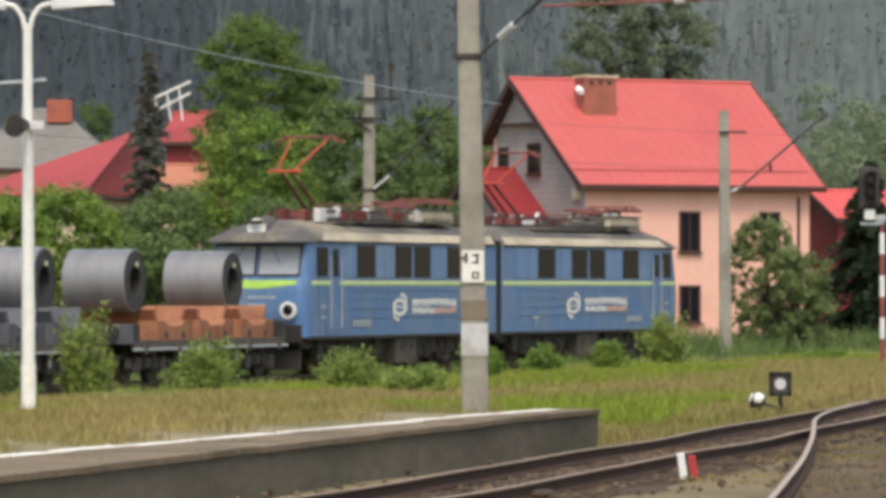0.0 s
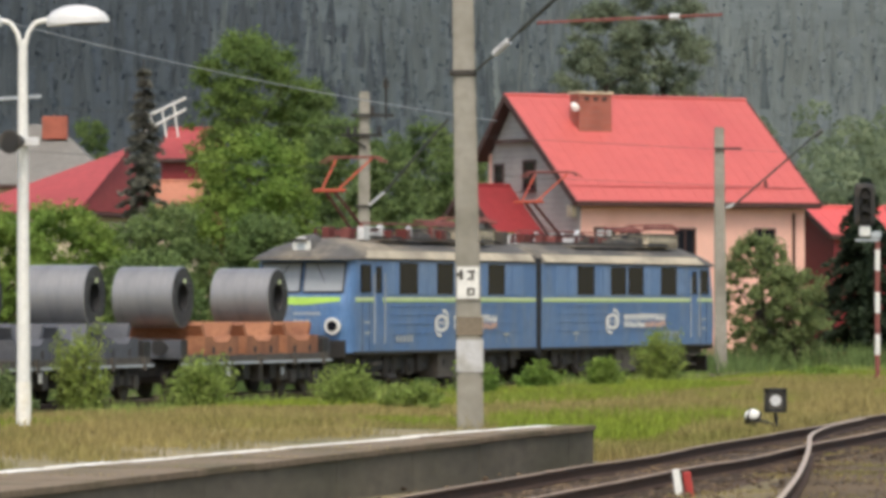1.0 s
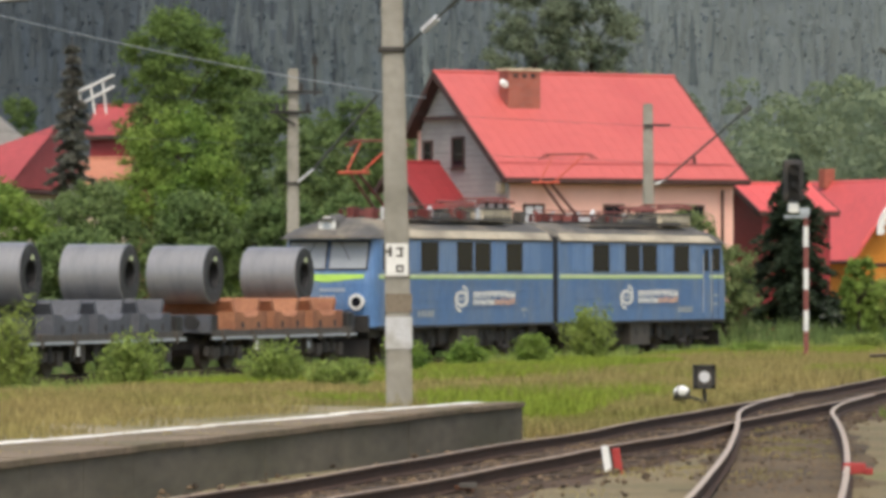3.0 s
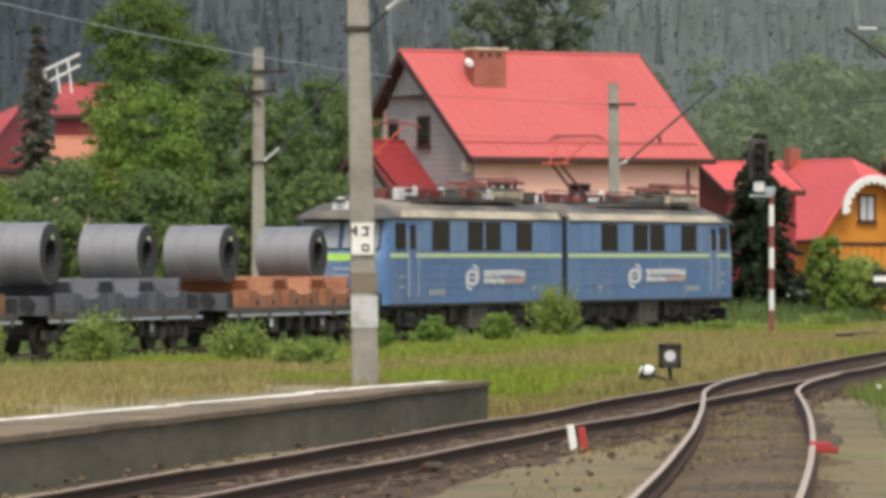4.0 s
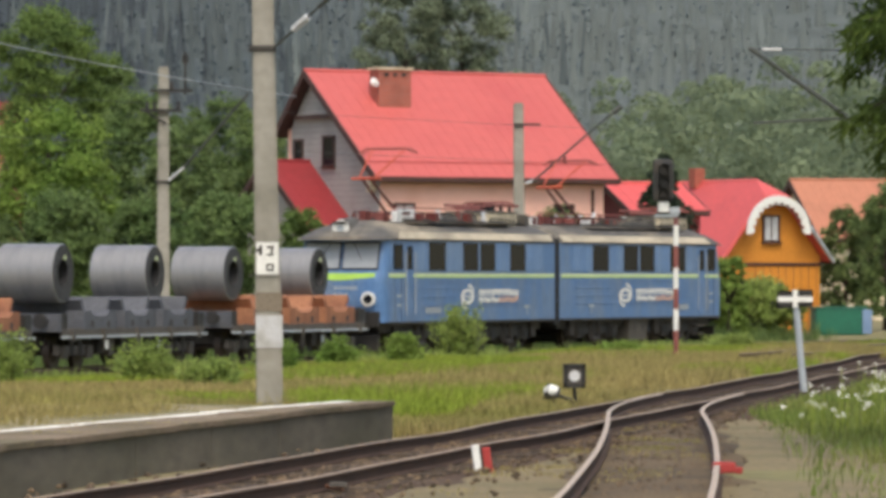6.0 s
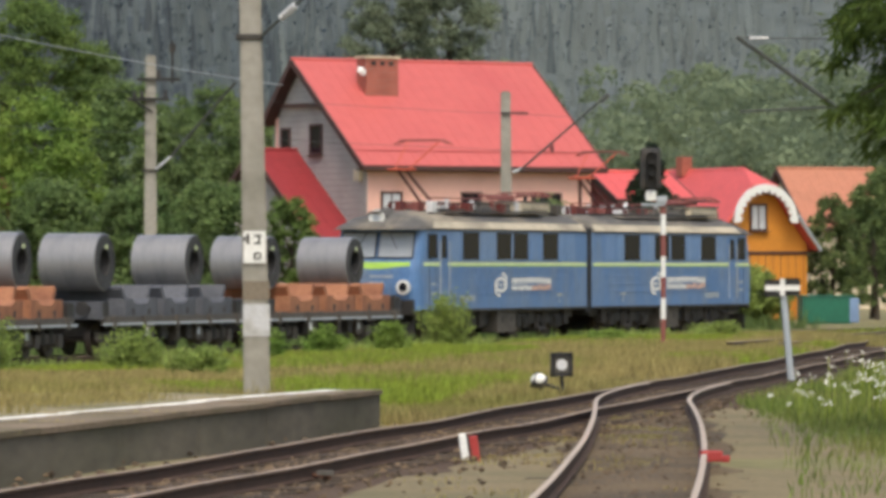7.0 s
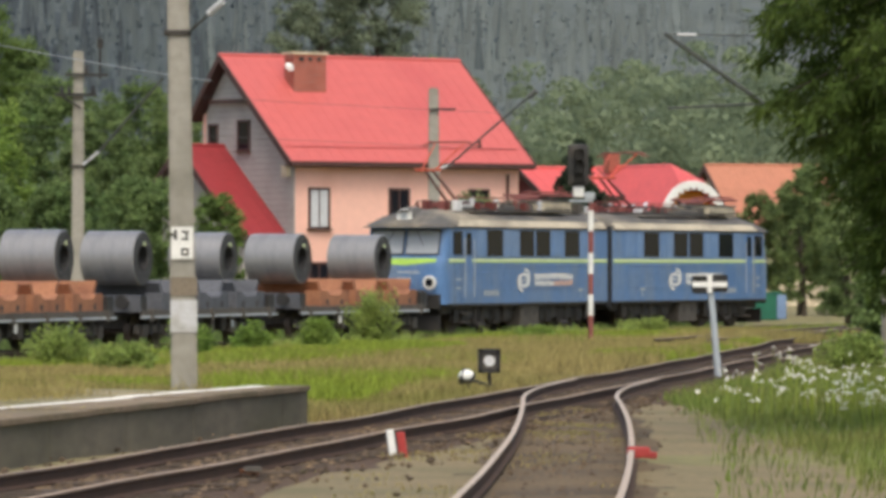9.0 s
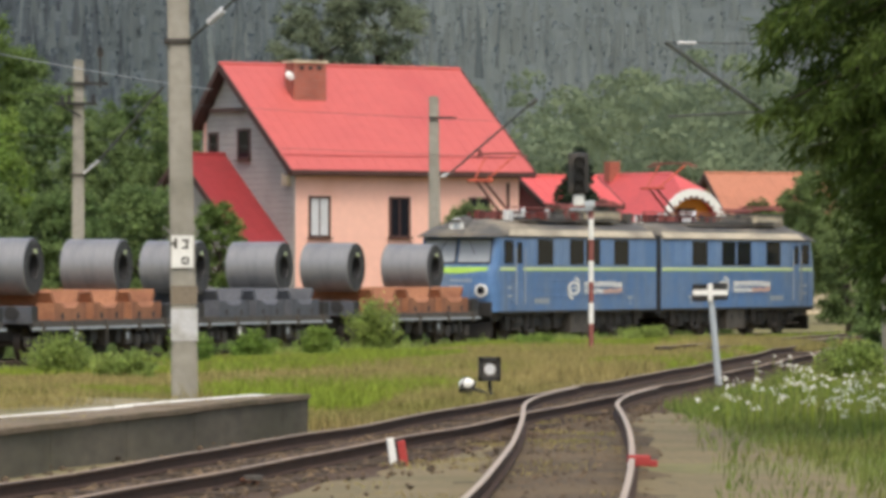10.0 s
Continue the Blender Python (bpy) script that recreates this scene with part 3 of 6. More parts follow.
    for sy in (-1, 1):
        part("battery_box", box(B(), 0.35, sy * 1.1, 0.36, 1.7, 0.6, 0.82, bevel=0.03), FRAME, t, "dusty grey battery box")
        for e in (-0.4, 0.4):
            part("box_latch", box(B(), 0.35 + e, sy * 1.405, 0.4, 0.08, 0.03, 0.2), BLACK, t)
        part("air_tank", rod(B(), (-0.75, sy * 0.95, 0.3), (-1.75, sy * 0.95, 0.3), 0.22, n=12), BLACK, t)
    for cx in (-3.9, 3.9):
        bg = part("bogie", box(box(B(), cx, 1.1, 0.36, 4.3, 0.16, 0.3, bevel=0.04), cx, -1.1, 0.36, 4.3, 0.16, 0.3, bevel=0.04), BLACK, t)
        for e in (-0.85, 0.85):
            part("traction_motor", box(B(), cx + e, 0, 0.25, 1.2, 1.3, 0.7, bevel=0.1), BLACK, bg)
        for sy in (-1, 1):
            for e in (-0.3, 0.3):
                part("bolster_spring", rod(B(), (cx + e, sy * 1.15, 0.05), (cx + e, sy * 1.15, 0.62), 0.13, n=10), UNDERSIDE_DARK, bg)
            part("brake_cylinder", rod(B(), (cx - 0.3, sy * 1.2, 0.02), (cx + 0.35, sy * 1.2, 0.02), 0.11, n=10), UNDERSIDE_DARK, bg)
            part("sand_pipe", rod(B(), (cx + 2.2, sy * 1.1, 0.3), (cx + 2.05, sy * 0.9, -0.22), 0.03, n=6), BLACK, bg)
            part("sandbox", box(B(), cx + 2.25, sy * 1.15, 0.42, 0.4, 0.3, 0.5, bevel=0.03), UNDERSIDE_DARK, bg)
        for e in (-1.5, 1.5):
            for sy in (-1, 1):
                part("axlebox", box(B(), cx + e, sy * 1.16, 0.3, 0.46, 0.2, 0.46, bevel=0.06), UNDERSIDE_DARK, bg)
                part("axle_cap", rod(B(), (cx + e, sy * 1.26, 0.3), (cx + e, sy * 1.3, 0.3), 0.14, n=12), BLACK, bg)
                for d in (-0.38, 0.38):
                    part("spring", rod(B(), (cx + e + d, sy * 1.14, 0.1), (cx + e + d, sy * 1.14, 0.56), 0.09, n=8), BLACK, bg)
        part("sandbox", box(B(), cx - 2.1, -1.15, 0.35, 0.35, 0.25, 0.5, bevel=0.03), BLACK, bg)
    part("horn", rod(B(), (-h + 1.1, 0.5, 3.86), (-h + 0.7, 0.5, 3.88), 0.04, 0.09, 10), BLACK, t)
    return t


def roof_gear(t, g):
    """Roof equipment; g: +1 where the raised pantograph stands at -x, -1 where it stands at +x."""
    cx, wide = 4.6 * g, 2.7
    v = part("ventilator_housing", box(B(), cx, 0, 4.16, wide, 1.5, 0.42, bevel=0.05), CREAM, t, "cream ventilator housing")
    for i in range(7):
        part("vent_slot", box(B(), cx - wide / 2 + 0.3 + i * 0.35, 0, 4.10, 0.2, 1.512, 0.12), BLACK, v)
    part("vent_lid", box(B(), cx, 0, 4.40, wide + 0.1, 1.62, 0.05, bevel=0.015), ROOF_GREY, v)
    part("roof_hatch", box(B(), 1.2 * g, 0, 4.08, 2.6, 1.3, 0.24, bevel=0.04), ROOF_GREY, t)
    part("resistor_cover", box(B(), 2.7 * g, 0.1, 4.12, 0.5, 1.2, 0.3, bevel=0.04), FRAME, t)
    for x in (-5.2, -2.5, -1.2, 0.2, 2.3, 6.3):
        for y in (-0.55, 0.55):
            ins = rod(B(), (x * g, y, 3.92), (x * g, y, 4.28), 0.07, 0.05, 8)
            for z in (4.02, 4.10, 4.18):
                rod(ins, (x * g, y, z - 0.015), (x * g, y, z + 0.015), 0.11, n=10)
            part("insulator", ins, RED_PART if x < -1 else ROOF_GREY, t)
    part("bus_bar", rod(rod(B(), (-5.2, -0.55, 4.30), (6.3, -0.55, 4.30), 0.022, n=6), (-5.2, 0.55, 4.30), (6.3, 0.55, 4.30), 0.022, n=6), BLACK, t)
    part("breaker", rod(box(B(), -1.9 * g, 0.1, 4.17, 0.6, 0.35, 0.24, bevel=0.05), (-1.7 * g, 0.1, 4.20), (-1.3 * g, 0.1, 4.46), 0.06, n=8), INSUL, t, "white roof breaker")
    part("breaker", box(B(), -2.9 * g, -0.2, 4.2, 0.34, 0.3, 0.32, bevel=0.06), INSUL, t, "white roof breaker")
    for x in (-4.00, -0.4):
        part("junction_box", box(B(), x * g, 0.3, 4.14, 0.35, 0.4, 0.26, bevel=0.04), MAROON, t)
    rnd = random.Random(17)
    for i in range(16):
        x, y = -5.6 + i * 0.8 + rnd.uniform(-0.2, 0.2), rnd.choice((-0.75, -0.4, 0.0, 0.4))
        part("roof_fitting", box(B(), x * g, y, 4.15, rnd.uniform(0.15, 0.5), rnd.uniform(0.15, 0.4), rnd.uniform(0.18, 0.42), bevel=0.03), rnd.choice((BLACK, MAROON, FRAME, INSUL, RED_PART)), t)
    for x in (-4.6, -3.1, -0.9, 0.9, 3.2):
        bm = rod(B(), (x * g, -0.62, 3.95), (x * g, -0.62, 4.42), 0.05, n=8)
        for z in (4.08, 4.17, 4.26, 4.35):
            rod(bm, (x * g, -0.62, z - 0.02), (x * g, -0.62, z + 0.02), 0.12, 0.08, 10)
        part("insulator", bm, rnd.choice((INSUL, MAROON, INSUL)), t)
    part("high_voltage_lead", rod(rod(B(), (-4.6 * g, -0.62, 4.45), (-0.9 * g, -0.62, 4.45), 0.025, n=6), (-0.9 * g, -0.62, 4.45), (3.2 * g, -0.62, 4.45), 0.025, n=6), MAROON, t)
    for y in (-0.75, 0.25, 0.8):
        part("conduit", rod(B(), (-4.8, y, 4.06), (6.4, y, 4.02), 0.035, n=6), BLACK, t)
    for e in (-0.8, 0.0, 0.8):
        part("rail_support", box(B(), cx + e, -0.7, 4.5, 0.1, 0.1, 0.22), BLACK, v)
    part("side_panel", box(B(), cx, -0.765, 4.28, wide - 0.2, 0.02, 0.13), CREAM, v)
    part("housing_rail", rod(rod(B(), (cx - 1.6, -0.7, 4.62), (cx + 1.6, -0.7, 4.62), 0.05, n=6), (cx - 1.6, 0.7, 4.62), (cx + 1.6, 0.7, 4.62), 0.05, n=6), MAROON, t)
    # walkway boards
    for y in (-0.95, 0.95):
        part("walkway", box(B(), 0.4 * g, y, 4.00, 9.0, 0.35, 0.04), FRAME, t)


def pantograph(parent, x, raised, toward=1):
    """A diamond-less single frame pantograph on its base; raised: how high its head stands over the base."""
    p = part("pantograph", box(box(box(B(), x, 0.55, 4.26, 1.5, 0.05, 0.06, bevel=0.01), x, -0.55, 4.26, 1.5, 0.05, 0.06, bevel=0.01), x + toward * 0.4, 0, 4.26, 0.1, 1.1, 0.08, bevel=0.01), RED_PART, parent, "raised orange pantograph" if raised > 1 else "folded red pantograph")
    z0 = 4.26
    if raised > 1:
        kx, kz = x - toward * 1.75, z0 + raised * 0.54
        hx, hz = x + toward * 0.1, z0 + raised
    else:
        kx, kz = x - toward * 1.4, z0 + 0.26
        hx, hz = x + toward * 0.6, z0 + 0.42
    foot = x + toward * 0.45
    bm = B()
    for sy in (-1, 1):
        rod(bm, (foot, sy * 0.2, z0), (kx, sy * 0.14, kz), 0.045, n=8)
    part("lower_arm", bm, RED_PART if raised > 1 else BLACK, p)
    bm = B()
    for sy in (-1, 1):
        rod(bm, (kx, sy * 0.25, kz), (hx, sy * 0.55, hz), 0.032, n=8)
    rod(bm, (kx, -0.5, kz), (kx, 0.5, kz), 0.045, n=8)
    part("upper_arm", bm, PANTO if raised > 1 else MAROON, p)
    bm = B()
    for e in (-0.18, 0.18):
        rod(bm, (hx + e, -0.72, hz + 0.06), (hx + e, 0.72, hz + 0.06), 0.03, n=6)
        rod(bm, (hx + e, 0.72, hz + 0.06), (hx + e, 0.98, hz - 0.1), 0.025, n=6)
        rod(bm, (hx + e, -0.72, hz + 0.06), (hx + e, -0.98, hz - 0.1), 0.025, n=6)
    part("collector_head", bm, MAROON, p)


def wheelset(parent, x, r):
    bm = B()
    for sy in (-1, 1):
        rod(bm, (0, sy * 0.685, 0), (0, sy * 0.82, 0), r, r - 0.012, 24)
        rod(bm, (0, sy * 0.66, 0), (0, sy * 0.685, 0), r + 0.03, n=24)
        for i in range(5):
            a = i * math.tau / 5
            box(bm, math.cos(a) * r * 0.5, sy * 0.83, math.sin(a) * r * 0.5, 0.09, 0.02, 0.09)
    rod(bm, (0, -1.0, 0), (0, 1.0, 0), 0.09, n=10)
    ob = part("wheelset", bm, WHEEL, parent)
    ob.matrix_basis = pose(x, 0, r + RAIL_Z)
    return ob


def coil_wagon(paint, tone):
    """A short flat wagon with steel cradles; x along the track, middle at 0."""
    t = thing("coil_wagon", f"{tone} flat wagon with steel coil cradles, dusty frame", "railway wagon", group="coil wagons")
    half = 5.5
    part("frame", box(box(box(B(), 0, 1.28, 0.66, 2 * half, 0.12, 0.22, bevel=0.015), 0, -1.28, 0.66, 2 * half, 0.12, 0.22, bevel=0.015), 0, 0, 0.74, 2 * half, 2.45, 0.1), FRAME, t)
    part("side_lip", box(B(), 0, -1.36, 0.56, 2 * half + 0.3, 0.06, 0.07, bevel=0.01), GALV, t)
    part("side_lip", box(B(), 0, 1.36, 0.56, 2 * half + 0.3, 0.06, 0.07, bevel=0.01), GALV, t)
    # cradle boxes along each side, with V notches and two bolt holes each
    n, w = 3, 2.45
    for i in range(n):
        cx = (i - 1) * 3.05 + 0.4
        for sy in (-1, 1):
            bm = B()
            top, low, nt = 1.27, 0.64, 0.14
            y0, y1 = sy * 1.30, sy * 0.75
            prof = [(-w / 2, low), (w / 2, low), (w / 2, top), (w / 2 - 0.5, top), (0.4, top - nt), (-0.4, top - nt), (-w / 2 + 0.5, top), (-w / 2, top)]
            fr = [bm.verts.new((cx + a, y0, z)) for a, z in prof]
            bk = [bm.verts.new((cx + a, y1, z)) for a, z in prof]
            bm.faces.new(fr)
            bm.faces.new(bk[::-1])
            for j in range(len(prof)):
                q = (j + 1) % len(prof)
                bm.faces.new((fr[q], fr[j], bk[j], bk[q]))
            bmesh.ops.recalc_face_normals(bm, faces=bm.faces)
            c = part("cradle", bm, paint, t)
            for e in (-0.6, 0.6):
                part("bolt_hole", rod(B(), (cx + e, sy * 1.29, 0.9), (cx + e, sy * 1.306, 0.9), 0.11, n=10), BLACK, c)
        part("cradle_rib", box(B(), cx + 1.52, 0, 0.93, 0.3, 2.2, 0.5, bevel=0.02), paint, t)
        for e in (-0.9, 0.9):
            part("cradle_wedge", box(B(), 0, 0, 0, 0.16, 2.3, 0.7, pose(cx + e, 0, 1.3, 0, 30 * (1 if e > 0 else -1), 0), bevel=0.02), paint, t)
    part("centre_beam", box(B(), 0, 0, 0.95, 2 * half - 0.6, 1.0, 0.36, bevel=0.03), paint, t)
    for e in (-1, 1):
        part("headstock", box(B(), e * (half + 0.08), 0, 0.95, 0.16, 2.6, 0.5, bevel=0.02), SLATE, t)
        for sy in (-1, 1):
            part("buffer", rod(rod(B(), (e * (half + 0.15), sy * 0.875, 1.0), (e * (half + 0.5), sy * 0.875, 1.0), 0.1, n=10), (e * (half + 0.5), sy * 0.875, 1.0), (e * (half + 0.56), sy * 0.875, 1.0), 0.21, n=14), BLACK, t)
        part("end_box", box(B(), e * (half - 0.15), -1.15, 0.98, 0.5, 0.3, 0.42, bevel=0.03), BLACK, t)
        bg = part("bogie", box(box(B(), e * 4.0, 1.02, 0.2, 2.6, 0.14, 0.26, bevel=0.03), e * 4.0, -1.02, 0.2, 2.6, 0.14, 0.26, bevel=0.03), FRAME, t)
        for d in (-0.9, 0.9):
            for sy in (-1, 1):
                part("axlebox", box(B(), e * 4.0 + d, sy * 1.08, 0.14, 0.36, 0.2, 0.36, bevel=0.05), FRAME, bg)
                part("spring", rod(B(), (e * 4.0 + d * 0.35, sy * 1.05, 0.05), (e * 4.0 + d * 0.35, sy * 1.05, 0.5), 0.12, n=8), BLACK, bg)
        part("bolster", box(B(), e * 4.0, 0, 0.3, 1.0, 1.9, 0.5, bevel=0.05), BLACK, bg)
    part("underframe", box(B(), 0, 0, 0.42, 2 * half - 0.8, 1.5, 0.42, bevel=0.03), BLACK, t)
    for i, cx in enumerate((-2.3, -1.5, -0.5, 0.6, 1.5, 2.3)):
        part("brake_gear", box(B(), cx, -1.05, 0.3, 0.26 + 0.1 * (i % 3), 0.25, 0.4 + 0.12 * (i % 2), bevel=0.03), FRAME if i % 2 else BLACK, t)
    for cx in (-4.9, -2.6, 0.0, 2.6, 4.9):
        part("stake_pocket", box(B(), cx, -1.38, 0.62, 0.18, 0.1, 0.34, bevel=0.015), FRAME, t)
    part("brake_lever", box(B(), -2.2, -1.3, 0.34, 0.22, 0.04, 0.26, bevel=0.02), WHITE, t)
    part("brake_lever", box(B(), 1.9, -1.3, 0.3, 0.16, 0.04, 0.2, bevel=0.02), GALV, t)
    return t


def steel_coil(rad, wide):
    """A coil of strip lying across the wagon: a hollow roll with a spiral of edges on its ends."""
    t = thing("steel_coil", "grey rolled steel coil lying across a wagon cradle", "steel coil", group="steel coils")
    bm = B()
    n, bore = 48, 0.38
    prof = [(bore, -wide / 2), (rad - 0.03, -wide / 2), (rad, -wide / 2 + 0.02), (rad, wide / 2 - 0.02), (rad - 0.03, wide / 2), (bore, wide / 2)]
    rings = []
    for i in range(n):
        a = i * math.tau / n
        grow = 1 + 0.012 * (i / n)
        rings.append([bm.verts.new((math.cos(a) * r * grow, y, math.sin(a) * r * grow)) for r, y in prof])
    for i in range(n):
        r0, r1 = rings[i], rings[(i + 1) % n]
        for j in range(len(prof)):
            q = (j + 1) % len(prof)
            bm.faces.new((r0[j], r0[q], r1[q], r1[j]))
    bmesh.ops.recalc_face_normals(bm, faces=bm.faces)
    roll = part("roll", bm, STEEL_COIL, t)
    # A dark liner and disc paint the shade inside the bore.
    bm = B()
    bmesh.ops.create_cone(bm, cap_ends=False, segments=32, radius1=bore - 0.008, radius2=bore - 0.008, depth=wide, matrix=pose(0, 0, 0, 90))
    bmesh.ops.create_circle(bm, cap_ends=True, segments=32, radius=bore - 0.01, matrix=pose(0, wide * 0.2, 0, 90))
    part("bore", bm, COIL_DARK, roll, "bore lined and closed in painted shade")
    for y in (-0.3 * wide,):
        bm = B()
        bmesh.ops.create_cone(bm, cap_ends=False, segments=48, radius1=rad * 1.014, radius2=rad * 1.014, depth=0.02, matrix=pose(0, y, 0, 90))
        part("strap", bm, STEEL_COIL, t)
    # Rings on both ends, coloured dark for the shade there.
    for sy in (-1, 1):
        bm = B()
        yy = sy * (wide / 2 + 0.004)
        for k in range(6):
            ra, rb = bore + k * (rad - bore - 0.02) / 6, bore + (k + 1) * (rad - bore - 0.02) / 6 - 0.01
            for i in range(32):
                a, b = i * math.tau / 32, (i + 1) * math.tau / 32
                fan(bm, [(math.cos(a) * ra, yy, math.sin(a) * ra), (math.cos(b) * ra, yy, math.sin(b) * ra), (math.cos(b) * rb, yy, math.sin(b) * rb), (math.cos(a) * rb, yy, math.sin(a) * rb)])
        part("strip_edge", bm, COIL_EDGE, t, "stacked strip edges, darkened as in shade")
    part("paper_tag", box(B(), 0.1, -wide / 2 - 0.012, 0.42, 0.16, 0.01, 0.12), PALE, t, "small pale paper tag")
    return t


WHEELS = []
TRAIN = []


def build_train():
    front = loco_section()
    other = copy_thing(front, pose(0, 0, 0))
    roof_gear(front, 1)
    roof_gear(other, -1)
    pantograph(front, -3.75, 2.05, 1)
    pantograph(front, 4.6, 0.3, 1)
    pantograph(other, 3.4, 2.0, -1)
    pantograph(other, -4.75, 0.3, -1)
    for ob, turned in ((front, 1), (other, -1)):
        for cx in (-3.9, 3.9):
            for e in (-1.5, 1.5):
                WHEELS.append((wheelset(ob, cx + e, 0.625), cx + e, 0.625, turned))
    TRAIN.append((front, LEN / 2, 3.9, False, 0))
    TRAIN.append((other, 15.9 + LEN / 2, 3.9, True, 0))
    rust, slate = coil_wagon(RUST, "orange primed"), coil_wagon(SLATE, "blue-grey")
    units = [rust, slate, copy_thing(rust, pose(0, 0, 0)), copy_thing(slate, pose(0, 0, 0))]
    for i, w in enumerate(units):
        for c in (-4.9, -3.1, 3.1, 4.9):
            WHEELS.append((wheelset(w, c, 0.46), c, 0.46, 1))
        TRAIN.append((w, -6.85 - 13.42 * i, 4.0, False, 0))
    coil = steel_coil(0.80, 1.7)
    first = True
    for i in range(4):
        for e in (2.75, -4.3):
            c = coil if first else copy_thing(coil, pose(0, 0, 0))
            first = False
            TRAIN.append((c, -6.85 - 13.42 * i, 4.0, False, e))


COIL_Z = 2.30
build_train()


def motions():
    for ob, s0, half, turned, e in TRAIN:
        rows = []
        for i in range(21):
            m = vehicle_pose(s0 + run(i * 0.5), half, turned)
            if e:
                m = m @ pose(e, 0, COIL_Z)
            rows.append((i * 0.5, m))
        walk(ob, rows)
    for ob, x, r, sign in WHEELS:
        walk(ob, [(i * 4 / 30, pose(x, 0, r + RAIL_Z, 0, math.degrees(sign * run(i * 4 / 30) / r), 0)) for i in range(76)])


# ---- houses ----
def gable_house(m, name, label, L, W, eave, ridge, wall, roofm, yr=None, over=0.45, thick=0.16, base=-0.6, gablem=None, back=None):
    """x along the front wall from its near corner, y inward; yr: where the ridge stands; back: height of the rear eave."""
    t = thing(name, label, "house", m)
    yr = W / 2 if yr is None else yr
    slope = (ridge - eave) / (yr + over)
    back = ridge - slope * (W - yr) if back is None else back
    fw = eave + slope * over
    bm = B()
    slab(bm, [(0, 0, fw - 0.1), (L, 0, fw - 0.1), (L, 0.3, fw - 0.1), (0, 0.3, fw - 0.1)], fw - 0.1 - base)
    w = part("front_wall", bm, wall, t)
    bm = B()
    slab(bm, [(0, W - 0.3, back - 0.1), (L, W - 0.3, back - 0.1), (L, W, back - 0.1), (0, W, back - 0.1)], back - 0.1 - base)
    part("rear_wall", bm, wall, t)
    for x0 in (0, L - 0.3):
        bm = B()
        pts = [(x0, 0.302, base), (x0, W - 0.302, base), (x0, W - 0.302, back - 0.06), (x0, yr, ridge - 0.12), (x0, 0.302, fw - 0.04)]
        a = [bm.verts.new(p) for p in pts]
        b = [bm.verts.new((p[0] + 0.3, p[1], p[2])) for p in pts]
        bm.faces.new(a)
        bm.faces.new(b[::-1])
        for i in range(5):
            j = (i + 1) % 5
            bm.faces.new((a[j], a[i], b[i], b[j]))
        bmesh.ops.recalc_face_normals(bm, faces=bm.faces)
        part("gable_wall", bm, gablem or wall, t)
    ov = over
    for name_, y0, z0, y1, z1 in (("roof_slope", -over, eave, yr, ridge), ("roof_slope", W + over * 0.6, back - slope * over * 0.6, yr, ridge)):
        bm = B()
        q = [(-ov, y0, z0), (L + ov, y0, z0), (L + ov, y1, z1), (-ov, y1, z1)]
        if y0 > y1:
            q = q[::-1]
        slab(bm, q, thick)
        r = part(name_, bm, roofm, t)
        bm = B()
        slab(bm, [(a, b, c - thick * 1.3) for a, b, c in q], 0.05)
        part("soffit_board", bm, BROWN, r)
        # standing seams down the slope
        n = int((L + 2 * ov) / 0.52)
        bm = B()
        up = Vector((0, z0 - z1, y1 - y0)).normalized()
        if up.z < 0:
            up = -up
        for i in range(1, n):
            x = -ov + i * (L + 2 * ov) / n
            rod(bm, Vector((x, y0, z0)) + up * 0.005, Vector((x, y1, z1)) + up * 0.003, 0.008, n=4, caps=False)
        part("seam", bm, roofm, r)
    part("ridge_cap", rod(B(), (-ov, yr, ridge), (L + ov, yr, ridge), 0.09, n=8), roofm, t)
    part("front_gutter", box(B(), L / 2, -over - 0.04, eave - 0.12, L + 2 * ov, 0.16, 0.2, bevel=0.03), BROWN, t, "dark brown gutter board")
    part("soffit", box(B(), L / 2, -over / 2, eave - 0.19, L + 2 * ov, over, 0.06), BROWN, t)
    for x in (-ov, L + ov):
        for y0, z0 in ((-over, eave), (W + over * 0.6, back - slope * over * 0.6)):
            a, b = Vector((x, y0, z0 - 0.13)), Vector((x, yr, ridge - 0.13))
            d = b - a
            bm = box(B(), 0, 0, 0, 0.07, d.length, 0.26)
            bmesh.ops.transform(bm, matrix=Matrix.Translation((a + b) / 2) @ pose(0, 0, 0, math.degrees(math.atan2(d.z, d.y)), 0, 0), verts=bm.verts)
            part("barge_board", bm, BROWN, t)
    return t, w


def window(parent, cx, cz, wide, high, frame_mat, pane_mat, axis="x", at=0.0, mullions=1):
    """A framed window in a wall along x (front, facing -y) or along y (gable, facing -x)."""
    m = pose(cx, at, cz) if axis == "x" else pose(at, cx, cz, 0, 0, -90)
    f = B()
    for e in (-1, 1):
        box(f, e * (wide / 2), -0.01, 0, 0.1, 0.1, high + 0.1, m)
        box(f, 0, -0.01, e * (high / 2), wide + 0.1, 0.1, 0.1, m)
    for i in range(mullions):
        box(f, wide * ((i + 1) / (mullions + 1) - 0.5), -0.005, 0, 0.06, 0.08, high, m)
    w = part("window", f, frame_mat, parent)
    part("pane", box(B(), 0, 0.0, 0, wide, 0.05, high, m), pane_mat, w)
    part("sill", box(B(), 0, -0.07, -high / 2 - 0.07, wide + 0.25, 0.2, 0.05, m), frame_mat, w)


CURTAIN = material("pale_curtain_behind_glass", (0.55, 0.57, 0.60), 0.25, 0.1, 2, bump=0)


